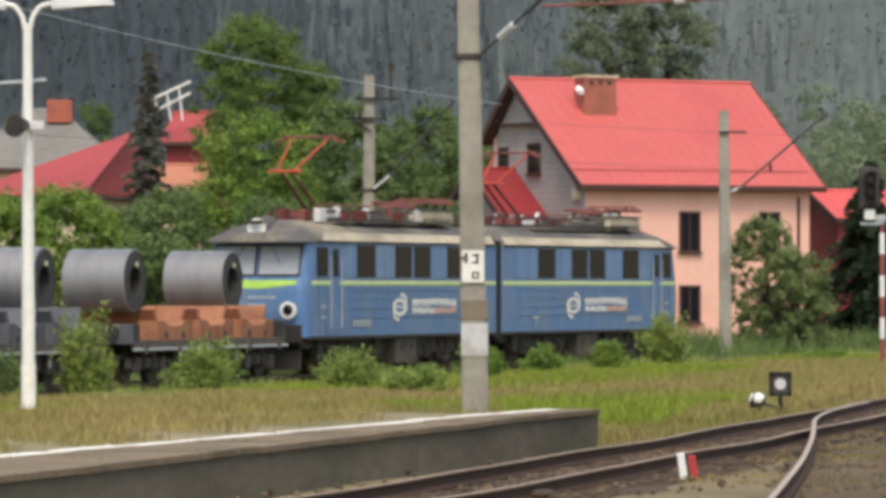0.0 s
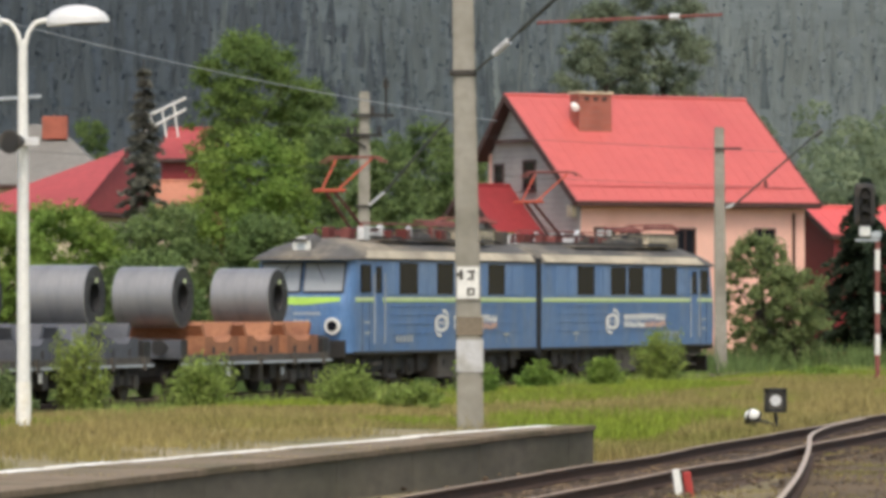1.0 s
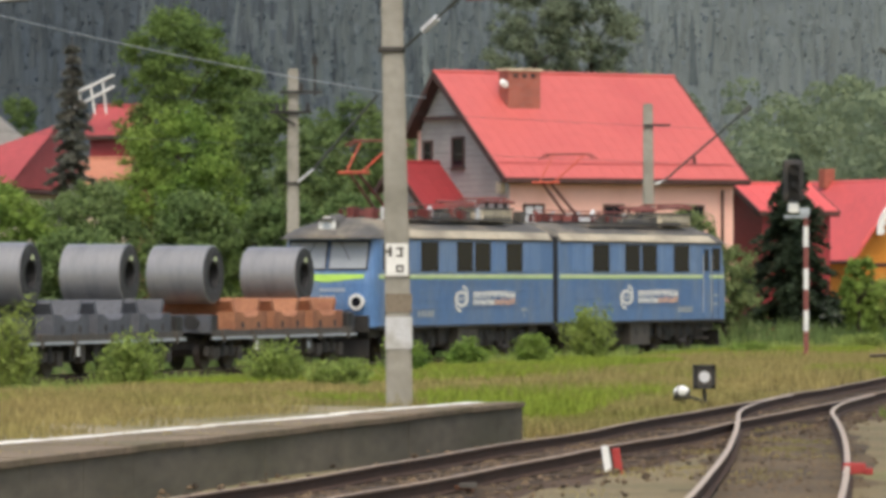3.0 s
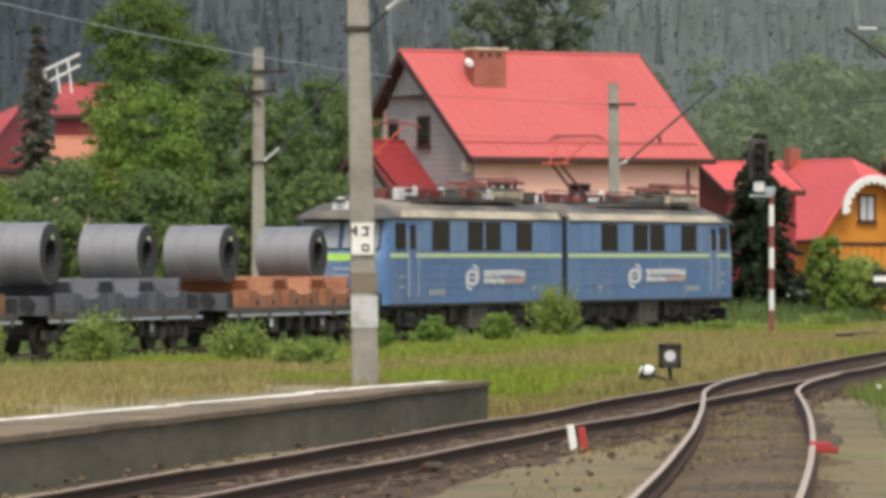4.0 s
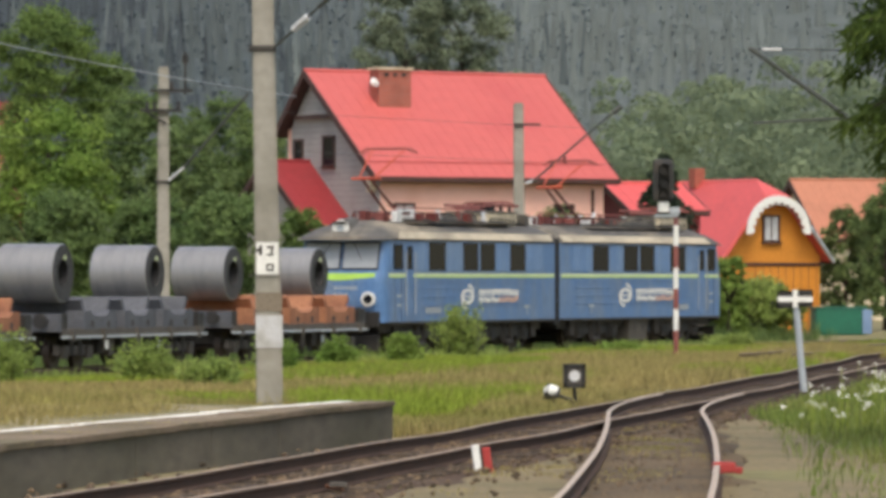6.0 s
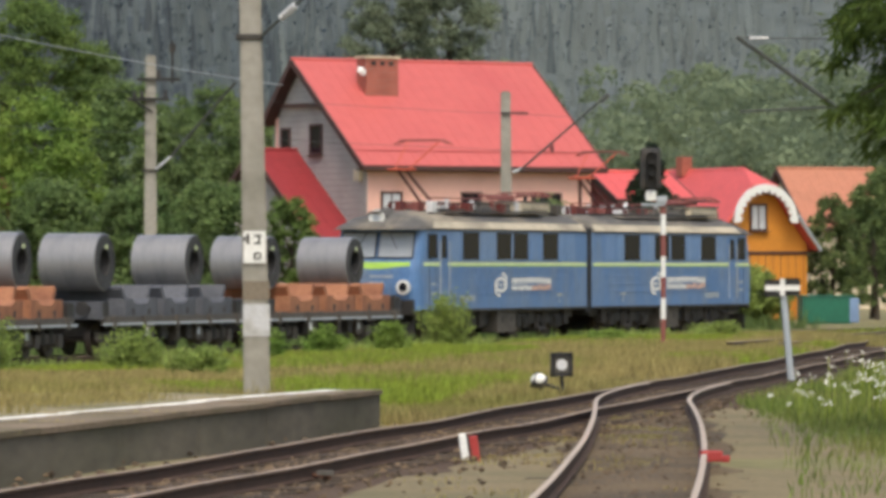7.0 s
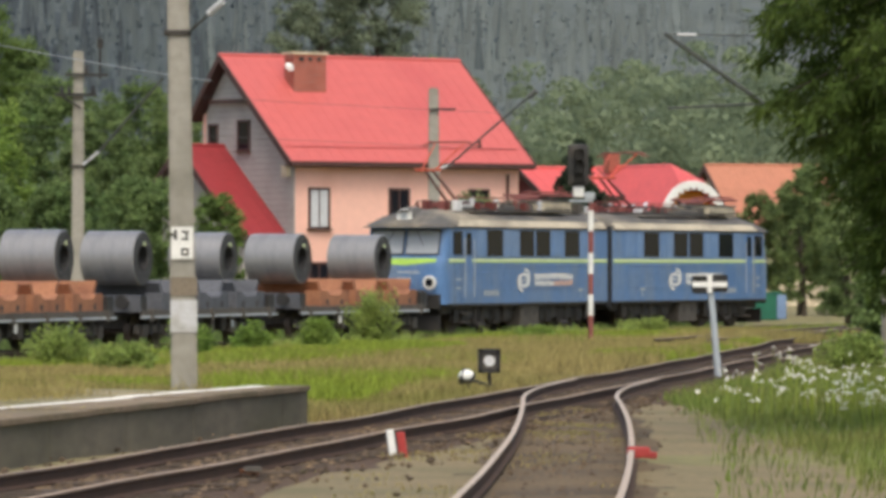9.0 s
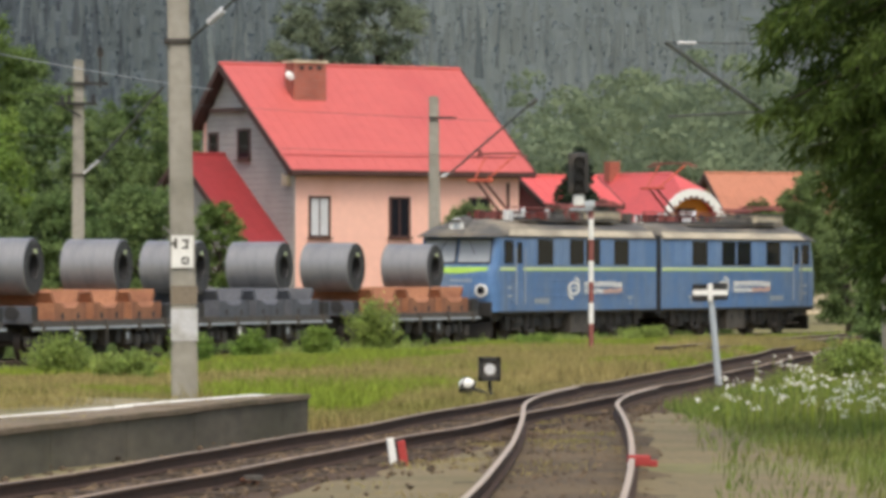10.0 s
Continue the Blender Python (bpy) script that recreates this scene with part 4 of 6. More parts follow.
def build_pink_house():
    m = pose(5.86, 213.0, 0, 0, 0, 28)
    t, w = gable_house(m, "house", "pink rendered house with red sheet roof and bare block gable", 10.88, 7.9, 6.36, 10.92, PINK, ROOF_RED, yr=5.6, over=0.5, gablem=BLOCK, back=8.6)
    for cx, pm in ((1.15, CURTAIN), (5.0, GLASS_DARK), (8.9, GLASS_DARK)):
        window(t, cx, 4.42, 0.92, 1.62, BROWN, pm)
        window(t, cx, 1.4, 0.92, 1.5, BROWN, GLASS_DARK)
    window(t, 4.3, 7.5, 1.0, 1.22, BROWN, GLASS_DARK, "y", 0.0, 0)
    window(t, 6.95, 7.55, 0.75, 0.9, BROWN, GLASS_DARK, "y", 0.0, 0)
    part("corner_band", box(B(), -0.015, 0.15, 2.9, 0.03, 0.34, 6.6), BLOCK, t)
    # block courses on the gable
    bm = B()
    for i in range(40):
        z = 0.3 + i * 0.25
        y0, y1 = 0.35, 7.5
        if z > 6.4:
            y0 = (z - 6.5) / 0.77 + 0.15
            y1 = min(7.5, 7.9 - max(0, (z - 8.4)) / 0.9)
        if y1 - y0 > 0.3:
            box(bm, -0.002, (y0 + y1) / 2, z, 0.01, y1 - y0, 0.018)
    part("mortar_joints", bm, MORTAR, t)
    # brick chimney with a rim, on the front slope
    ch = part("chimney", box(B(), 2.72, 3.9, 10.0, 1.55, 0.8, 1.9, bevel=0.015), BRICK, t, "red brick chimney")
    part("chimney_cap", box(B(), 2.72, 3.9, 10.98, 1.7, 0.95, 0.1, bevel=0.02), CREAM, ch)
    for i in range(12):
        part("brick_course", box(B(), 2.72, 3.9, 9.15 + i * 0.15, 1.556, 0.806, 0.014), MORTAR, ch)
    for i in range(3):
        part("vent_hole", box(B(), 2.3 + i * 0.42, 3.49, 10.72, 0.2, 0.03, 0.16), BLACK, ch)
    bm = B()
    bmesh.ops.create_cone(bm, cap_ends=True, segments=18, radius1=0.27, radius2=0.09, depth=0.1, matrix=pose(1.72, 3.45, 10.4, 70, -35, 0) @ Matrix.Diagonal((0.62, 0.8, 1, 1)))
    part("satellite_dish", bm, WHITE, t, "white satellite dish")
    part("wall_box", box(B(), -0.12, 0.5, 5.95, 0.25, 0.45, 0.5, bevel=0.03), CREAM, t, "cream box under the eave")
    part("downpipe", rod(B(), (10.3, -0.08, -0.3), (10.3, -0.08, 5.9), 0.06, n=8), BROWN, t)
    part("snow_guard", rod(B(), (-0.4, 0.25, 6.98), (10.9, 0.25, 6.98), 0.02, n=5), ROOF_RED_DULL, t)
    part("roof_vent", rod(B(), (9.2, 0.4, 6.85), (9.2, 0.4, 7.3), 0.07, n=8), BROWN, t)
    # rafter tails and a tie beam under the gable overhang
    part("tie_beam", box(B(), -0.22, 5.25, 8.95, 0.14, 3.3, 0.16), BROWN, t)
    # lower annex roof on the gable side
    a, _ = gable_house(m @ pose(-1.95, 0.9, 0), "annex", "low annex with a dark red sheet roof", 1.9, 7.0, 3.3, 7.1, BLOCK, ROOF_ANNEX, yr=5.1, over=0.3)
    a["category"] = "annex"


build_pink_house()


def build_ochre_house():
    """A steep red roof with a clipped gable end, and a scalloped white arch before the gable."""
    t = thing("house", "ochre timber house with bright red roof and arched white-trimmed gable", "house", pose(24.1, 233.0, 0, 0, 0, 25))
    hw, deep, eave, ridge, front = 2.6, 7.5, 3.0, 6.7, -0.6
    bm = B()
    pts = [(-hw, -0.5), (hw, -0.5), (hw, 3.15), (0.8, 5.45), (-0.8, 5.45), (-hw, 3.15)]
    a, b = [bm.verts.new((x, 0, z)) for x, z in pts], [bm.verts.new((x, 0.3, z)) for x, z in pts]
    bm.faces.new(a)
    bm.faces.new(b[::-1])
    for i in range(len(a)):
        j = (i + 1) % len(a)
        bm.faces.new((a[j], a[i], b[i], b[j]))
    bmesh.ops.recalc_face_normals(bm, faces=bm.faces)
    g = part("gable_wall", bm, ORANGE, t)
    for i in range(14):
        part("board_joint", box(B(), -hw + 0.2 + i * 0.4, -0.004, 1.2, 0.02, 0.012, 3.3), BROWN, g)
    for e in (-1, 1):
        part("side_wall", box(B(), e * (hw - 0.15), deep / 2 + 0.15, 1.3, 0.3, deep - 0.3, 3.6), ORANGE, t)
        q = [(e * 2.95, front, eave), (e * 2.95, deep + 0.4, eave), (0, deep + 0.4, ridge), (0, 1.3, ridge), (e * 0.66, front, 5.87)]
        r = part("roof_slope", slab(B(), q if e > 0 else q[::-1], 0.14), ROOF_BRIGHT, t)
        part("gutter", rod(B(), (e * 2.98, front, eave - 0.1), (e * 2.98, deep + 0.4, eave - 0.1), 0.07, n=6), BROWN, r)
        part("barge_board", rod(B(), (e * 2.95, front - 0.03, eave - 0.1), (e * 1.72, front - 0.03, 4.5), 0.1, n=6), GALV if e > 0 else ROOF_BRIGHT, t)
    part("roof_slope", slab(B(), [(-0.66, front, 5.87), (0.66, front, 5.87), (0, 1.3, ridge)], 0.14), ROOF_BRIGHT, t)
    part("rear_wall", box(B(), 0, deep, 2.2, 2 * hw - 0.6, 0.3, 5.4), ORANGE, t)
    # scalloped arch
    n, rx, rz, base = 22, 1.55, 1.62, 4.15
    bm = B()
    for i in range(n):
        p, q = math.pi * i / n, math.pi * (i + 1) / n
        slab(bm, [(k * rx * math.cos(w), front - 0.16, base + k * rz * math.sin(w)) for k, w in ((0.9, p), (1.08, p), (1.08, q), (0.9, q))], 0.12)
    for i in range(13):
        w = math.pi * (i + 0.5) / 13
        c = (0.9 * rx * math.cos(w), base + 0.9 * rz * math.sin(w))
        rod(bm, (c[0], front - 0.15, c[1]), (c[0], front - 0.04, c[1]), 0.13, n=10)
    part("arch_trim", bm, WHITE, t, "scalloped white arch trim")
    window(t, 0.0, 4.4, 0.8, 1.15, BROWN, CURTAIN, "x", -0.03, 1)
    window(t, 0.0, 1.3, 1.1, 1.2, WHITE, GLASS_DARK, "x", -0.03, 1)
    part("belt_board", box(B(), 0, -0.03, 2.8, 2 * hw + 0.1, 0.06, 0.14), BROWN, t)
    for y, h in ((6.4, 0.3),):
        part("chimney", box(B(), -0.15, y, ridge + 0.1, 0.55, 0.55, 0.6 + h, bevel=0.02), BRICK, t, "red brick chimney")


build_ochre_house()


def hip_house(eaves, ridge, label, roofm):
    """A house under a hipped roof: four eave corners, counter-clockwise from the near left, and a short ridge."""
    t = thing("house", label, "house")
    e, r = [Vector(p) for p in eaves], [Vector(p) for p in ridge]
    for pts in ([e[0], e[1], r[1], r[0]], [e[1], e[2], r[1]], [e[2], e[3], r[0], r[1]], [e[3], e[0], r[0]]):
        part("roof_slope", slab(B(), pts, 0.15), roofm, t)
    c = sum(e, Vector()) / 4
    q = [c + (p - c) * 0.93 for p in e]
    for i in range(4):
        a, b = q[i], q[(i + 1) % 4]
        n = Vector((b.y - a.y, a.x - b.x, 0)).normalized() * -0.25
        part("wall", slab(B(), [a, b, b + n, a + n], a.z + 0.4), CREAM, t)
    for i in range(4):
        part("fascia", rod(B(), e[i] - Vector((0, 0, 0.15)), e[(i + 1) % 4] - Vector((0, 0, 0.15)), 0.1, n=5), BROWN, t)
    return t


def build_other_houses():
    # shed-like red building between the pink and the ochre house
    gable_house(pose(17.0, 222.0, 0, 0, 0, 20), "outbuilding", "low building with dark red walls and red roof", 3.2, 5.0, 5.1, 6.3, ROOF_ANNEX, ROOF_BRIGHT, over=0.3)[0]["category"] = "outbuilding"
    gable_house(pose(31.3, 275.0, 0, 0, 0, 15), "house", "house with a faded orange tile roof behind trees", 6.0, 8.0, 4.3, 7.5, CREAM, ROOF_ORANGE)
    # to the left of the line
    t = hip_house([(-19.6, 207, 5.8), (-14.2, 204, 5.8), (-11.6, 214, 5.8), (-17.0, 217, 5.8)], [(-12.5, 209.5, 8.45), (-12.7, 210.5, 8.45)], "old house with a long faded red sheet roof", ROOF_RED_DULL)
    t = hip_house([(-23.6, 246, 7.8), (-15.3, 246, 7.8), (-15.3, 256, 7.8), (-23.6, 256, 7.8)], [(-20.0, 250.5, 10.8), (-18.6, 250.5, 10.8)], "old house with a grey slate hipped roof", ROOF_GREYH)
    part("chimney", box(B(), -18.5, 249.5, 10.6, 1.2, 0.8, 1.1, bevel=0.02), BRICK, t, "red brick chimney")
    gable_house(pose(-13.3, 226.0, 0, 0, 0, -6), "house", "house with orange tiled roof behind bushes", 2.6, 4.0, 6.2, 7.5, CREAM, ROOF_ORANGE, over=0.3)
    t, _ = gable_house(pose(-13.5, 252.0, 0, 0, 0, -15), "house", "house with red dormer roof and white railing", 2.0, 4.0, 9.2, 10.7, ROOF_ANNEX, ROOF_RED_DULL, over=0.3)
    bm = B()
    for e in (0, -0.55):
        rod(bm, (-1.0 + e * -0.5, -0.8, 11.0 + e), (1.5, -0.8, 12.1 + e), 0.07, n=6)
    for i in range(3):
        rod(bm, (-0.1 + i * 0.6, -0.8, 10.2), (-0.3 + i * 0.6, -0.8, 11.3 + i * 0.26), 0.05, n=6)
    part("railing", bm, WHITE, t, "white metal railing")


build_other_houses()


# ---- masts, wires and railway furniture ----
def concrete_mast(name, label, base, top, w0, w1, z0, z1):
    """A tapered H-section concrete mast from base to top, given in plan."""
    t = thing(name, label, "mast")
    bm = B()
    for s, w, d in ((0, w0, w0 * 0.9), (1, w1, w1 * 0.9)):
        x, y, z = base[0] + (top[0] - base[0]) * s, base[1] + (top[1] - base[1]) * s, z0 + (z1 - z0) * s
        for a, b in ((-1, -1), (1, -1), (1, 1), (-1, 1)):
            bm.verts.new((x + a * w / 2, y + b * d / 2, z))
    bm.verts.ensure_lookup_table()
    v = bm.verts
    for i in range(4):
        j = (i + 1) % 4
        bm.faces.new((v[i], v[j], v[4 + j], v[4 + i]))
    bm.faces.new((v[0], v[3], v[2], v[1]))
    bm.faces.new((v[4], v[5], v[6], v[7]))
    bmesh.ops.bevel(bm, geom=bm.edges[:], offset=w1 * 0.12, segments=2, affect="EDGES")
    shaft = part("shaft", bm, CONCRETE, t)
    return t


def build_masts():
    # tall mast on the platform
    bx_, by_ = 0.53, 83.5
    t = concrete_mast("catenary_mast", "grey concrete catenary mast with white number plate on the platform", (bx_, by_), (bx_ - 0.16, by_), 0.44, 0.32, -0.3, 8.6)
    z = 2.48
    f = by_ - 0.21
    part("number_plate", box(B(), bx_ - 0.05, f - 0.005, z, 0.36, 0.01, 0.52), WHITE, t, "white number plate with black marks")
    for cx, cz, sx, sz in ((-0.11, 0.13, 0.05, 0.16), (-0.16, 0.13, 0.04, 0.05), (0.05, 0.18, 0.12, 0.035), (0.07, 0.12, 0.035, 0.1), (0.04, 0.06, 0.11, 0.03), (0.04, -0.1, 0.1, 0.03), (0.0, -0.14, 0.03, 0.1), (0.09, -0.14, 0.03, 0.1), (0.04, -0.19, 0.1, 0.03)):
        part("mark", box(B(), bx_ - 0.05 + cx, f - 0.012, z + cz, sx, 0.006, sz), BLACK, t)
    part("white_band", box(B(), bx_ - 0.02, by_, 1.30, 0.435, 0.40, 0.52), BAND, t, "worn pale grey painted band")
    part("dark_band", box(B(), bx_ - 0.025, by_, 1.78, 0.43, 0.395, 0.3), material("brown_stain", (0.2, 0.165, 0.125), 0.9, 0.2, 2), t)
    part("clamp", box(B(), bx_ - 0.13, by_, 5.87, 0.44, 0.4, 0.09, bevel=0.02), BLACK, t)
    # cantilever tube rising to the right, with its insulator
    a, b = Vector((bx_ + 0.05, by_ - 0.2, 5.87)), Vector((bx_ + 1.75, by_ - 2.2, 7.35))
    d = b - a
    part("cantilever", rod(B(), a + d * 0.42, b, 0.035, n=8), WIRE, t)
    part("insulator_rod", rod(B(), a, a + d * 0.42, 0.025, n=6), WIRE, t)
    bm = B()
    for i in range(5):
        p = a + d * (0.2 + i * 0.028)
        rod(bm, p - d * 0.008, p + d * 0.008, 0.06, n=10)
    part("insulator", bm, INSUL, t)
    part("steady_arm", rod(B(), (1.55, 81.0, 6.55), (4.4, 80.0, 6.62), 0.02, n=6), MAROON, t)
    part("insulator", rod(B(), (3.6, 80.28, 6.6), (3.75, 80.23, 6.6), 0.05, n=8), INSUL, t)
    # mast behind the train
    x, y = -2.62, 182.0
    t = concrete_mast("catenary_mast", "slender pale concrete mast behind the train", (x, y), (x + 0.02, y), 0.5, 0.36, -0.3, 9.6)
    for z in (8.05, 8.75):
        part("crossarm", box(B(), x + 0.3, y - 0.25, z, 1.5 if z > 8.5 else 0.7, 0.1, 0.1), BLACK, t)
    part("upright", rod(rod(B(), (x + 0.78, y - 0.3, 8.6), (x + 0.78, y - 0.3, 10.1), 0.05, n=6), (x + 0.78, y - 0.3, 9.7), (x + 0.78, y - 0.3, 10.0), 0.11, n=8), BLACK, t)
    part("insulator", rod(B(), (x + 0.2, y - 0.3, 5.6), (x + 0.75, y - 0.6, 6.05), 0.05, n=8), INSUL, t)
    for e, z in ((-0.55, 8.2), (-0.3, 8.2), (0.55, 8.2), (0.3, 8.9)):
        part("pin_insulator", rod(B(), (x + e, y - 0.28, z - 0.1), (x + e, y - 0.28, z + 0.16), 0.08, 0.05, 8), BLACK, t)
    part("crossarm_brace", rod(B(), (x - 0.75, y - 0.25, 8.1), (x + 0.1, y - 0.25, 7.6), 0.035, n=6), BLACK, t)
    part("crossarm", box(B(), x - 0.4, y - 0.25, 8.05, 0.8, 0.1, 0.1), BLACK, t)
    part("clamp", box(B(), x, y, 5.55, 0.55, 0.5, 0.08), BLACK, t)
    part("cantilever", rod(B(), (x + 0.75, y - 0.6, 6.05), (x + 3.0, y - 2.0, 8.6), 0.05, n=6), WIRE, t)
    # wooden-looking mast before the house
    x, y = 10.28, 188.0
    t = concrete_mast("line_mast", "weathered concrete line mast before the pink house", (x, y), (x - 0.06, y), 0.46, 0.35, -0.3, 8.55)
    part("crossarm", box(B(), x + 0.25, y - 0.22, 7.76, 0.98, 0.08, 0.07), BLACK, t)
    part("insulator", rod(B(), (x + 0.2, y - 0.25, 5.6), (x + 0.57, y - 0.3, 5.75), 0.05, n=8), INSUL, t)
    part("stay", rod(B(), (x + 0.42, y - 0.3, 5.65), (x + 3.5, y - 1.5, 8.35), 0.04, n=6), WIRE, t)
    part("insulator", rod(B(), (x + 3.3, y - 1.5, 8.15), (x + 3.6, y - 1.5, 8.4), 0.09, n=8), WIRE, t)
    # arm of a mast that stands out of view
    t = thing("catenary_bracket", "dark catenary bracket of a mast among spruce branches", "bracket")
    part("tube", rod(B(), BRACKET_A, BRACKET_B, 0.05, n=8), WIRE, t)
    part("pole", rod(B(), (BRACKET_B[0] + 3.0, BRACKET_B[1], -0.3), (BRACKET_B[0] + 3.0, BRACKET_B[1], 9.0), 0.17, 0.13, 12), CONCRETE, t)
    part("arm", rod(B(), (BRACKET_B[0] - 2.2, BRACKET_B[1], BRACKET_B[2] - 0.16), (BRACKET_B[0] + 3.0, BRACKET_B[1], BRACKET_B[2] + 0.12), 0.03, n=6), WIRE, t)
    part("tie", rod(B(), (BRACKET_A[0], BRACKET_A[1], BRACKET_A[2] - 0.02), (BRACKET_B[0] + 3.0, BRACKET_B[1], BRACKET_A[2] - 0.05), 0.015, n=5), WIRE, t)
    part("insulator", rod(B(), (BRACKET_A[0] + 0.3, BRACKET_A[1], BRACKET_A[2] - 0.02), (BRACKET_A[0] + 0.75, BRACKET_A[1], BRACKET_A[2] - 0.02), 0.028, n=8), INSUL, t)


def wire(name, label, pts, r, sag):
    cu = bpy.data.curves.new(name, "CURVE")
    cu.dimensions, cu.bevel_depth, cu.bevel_resolution = "3D", r, 1
    a, b = Vector(pts[0]), Vector(pts[1])
    sp = cu.splines.new("POLY")
    sp.points.add(24)
    for i in range(25):
        s = i / 24
        p = a.lerp(b, s) - Vector((0, 0, sag * 4 * s * (1 - s)))
        sp.points[i].co = (*p, 1)
    cu.materials.append(GALV if r > 0.012 else WIRE)
    tagged(new(name, cu), label, "wire")


BRACKET_A, BRACKET_B = (11.92, 120.0, 7.52), (14.25, 120.5, 5.95)
build_masts()


def lamp_post():
    x, y = -6.6, 82.3
    t = thing("platform_lamp", "white steel twin-arm platform lamp with loudspeaker", "street lamp")
    part("post", rod(rod(B(), (x, y, 0.2), (x - 0.02, y, 6.2), 0.115, 0.075, 14), (x - 0.02, y, 6.2), (x - 0.02, y, 6.35), 0.07, n=10), WHITE, t)
    for e in (-1, 1):
        bm = B()
        pts = [(x - 0.02 + e * 0.02, y, 6.15), (x - 0.02 + e * 0.08, y, 6.45), (x - 0.02 + e * 0.2, y, 6.62), (x - 0.02 + e * 0.45, y, 6.68)]
        for p, q in zip(pts, pts[1:]):
            rod(bm, p, q, 0.04, n=8)
        arm = part("arm", bm, WHITE, t)
        bm = B()
        ball(bm, (x + e * 0.86, y, 6.62), 0.52, (1.0, 0.42, 0.55), 18)
        bmesh.ops.bisect_plane(bm, geom=bm.verts[:] + bm.edges[:] + bm.faces[:], plane_co=(x + e * 0.86, y, 6.6), plane_no=(e * -0.08, 0, 1), clear_inner=True)
        bmesh.ops.holes_fill(bm, edges=bm.edges[:])
        hd = part("lamp_head", bm, INSUL, arm, "pale domed lamp head")
        part("lens", ball(B(), (x + e * 0.9, y, 6.62), 0.36, (1.0, 0.4, 0.12), 12), FRAME, hd)
    sp = rod(B(), (x - 0.05, y - 0.22, 4.72), (x - 0.18, y - 0.62, 4.7), 0.09, 0.19, 14)
    spk = part("loudspeaker", sp, FRAME, t, "dark round loudspeaker")
    part("speaker_mouth", rod(B(), (x - 0.18, y - 0.62, 4.7), (x - 0.187, y - 0.635, 4.7), 0.17, n=14), BLACK, spk)
    part("bracket", box(B(), x + 0.12, y - 0.12, 4.72, 0.26, 0.1, 0.14, bevel=0.02), INSUL, spk)
    part("crossbar", rod(B(), (x - 0.7, y + 0.1, 5.38), (x + 0.27, y + 0.1, 5.45), 0.03, n=6), GALV, t)
    part("base_stain", rod(B(), (x, y, 0.25), (x, y, 0.9), 0.119, n=14), LINE, t)


lamp_post()


def signal():
    x, y = 12.92, 152.0
    t = thing("signal", "railway signal on a red and white striped post", "railway signal")
    part("post", rod(B(), (x, y, -0.3), (x, y, 4.1), 0.075, n=12), MAROON, t)
    z = 0.55
    for zz in (0.62, 1.85, 3.1):
        part("white_band", rod(B(), (x, y, zz), (x, y, zz + 0.62), 0.079, n=12), WHITE, t)
    part("cap", box(B(), x - 0.05, y - 0.05, 4.15, 0.3, 0.25, 0.2, bevel=0.03), GALV, t)
    part("arm", box(B(), x - 0.3, y - 0.1, 4.0, 0.7, 0.08, 0.08), GALV, t)
    part("lamp_box", box(B(), x - 0.38, y - 0.1, 4.26, 0.32, 0.3, 0.32, bevel=0.08), WHITE, t, "pale lamp box")
    hd = part("head", box(B(), x - 0.38, y - 0.05, 5.05, 0.62, 0.3, 1.25, bevel=0.14), BLACK, t, "black signal head")
    for i in range(3):
        ob = rod(B(), (x - 0.38, y - 0.18, 4.65 + i * 0.36), (x - 0.38, y - 0.38, 4.65 + i * 0.36), 0.17, n=12, caps=False)
        part("hood", ob, BLACK, hd)


signal()


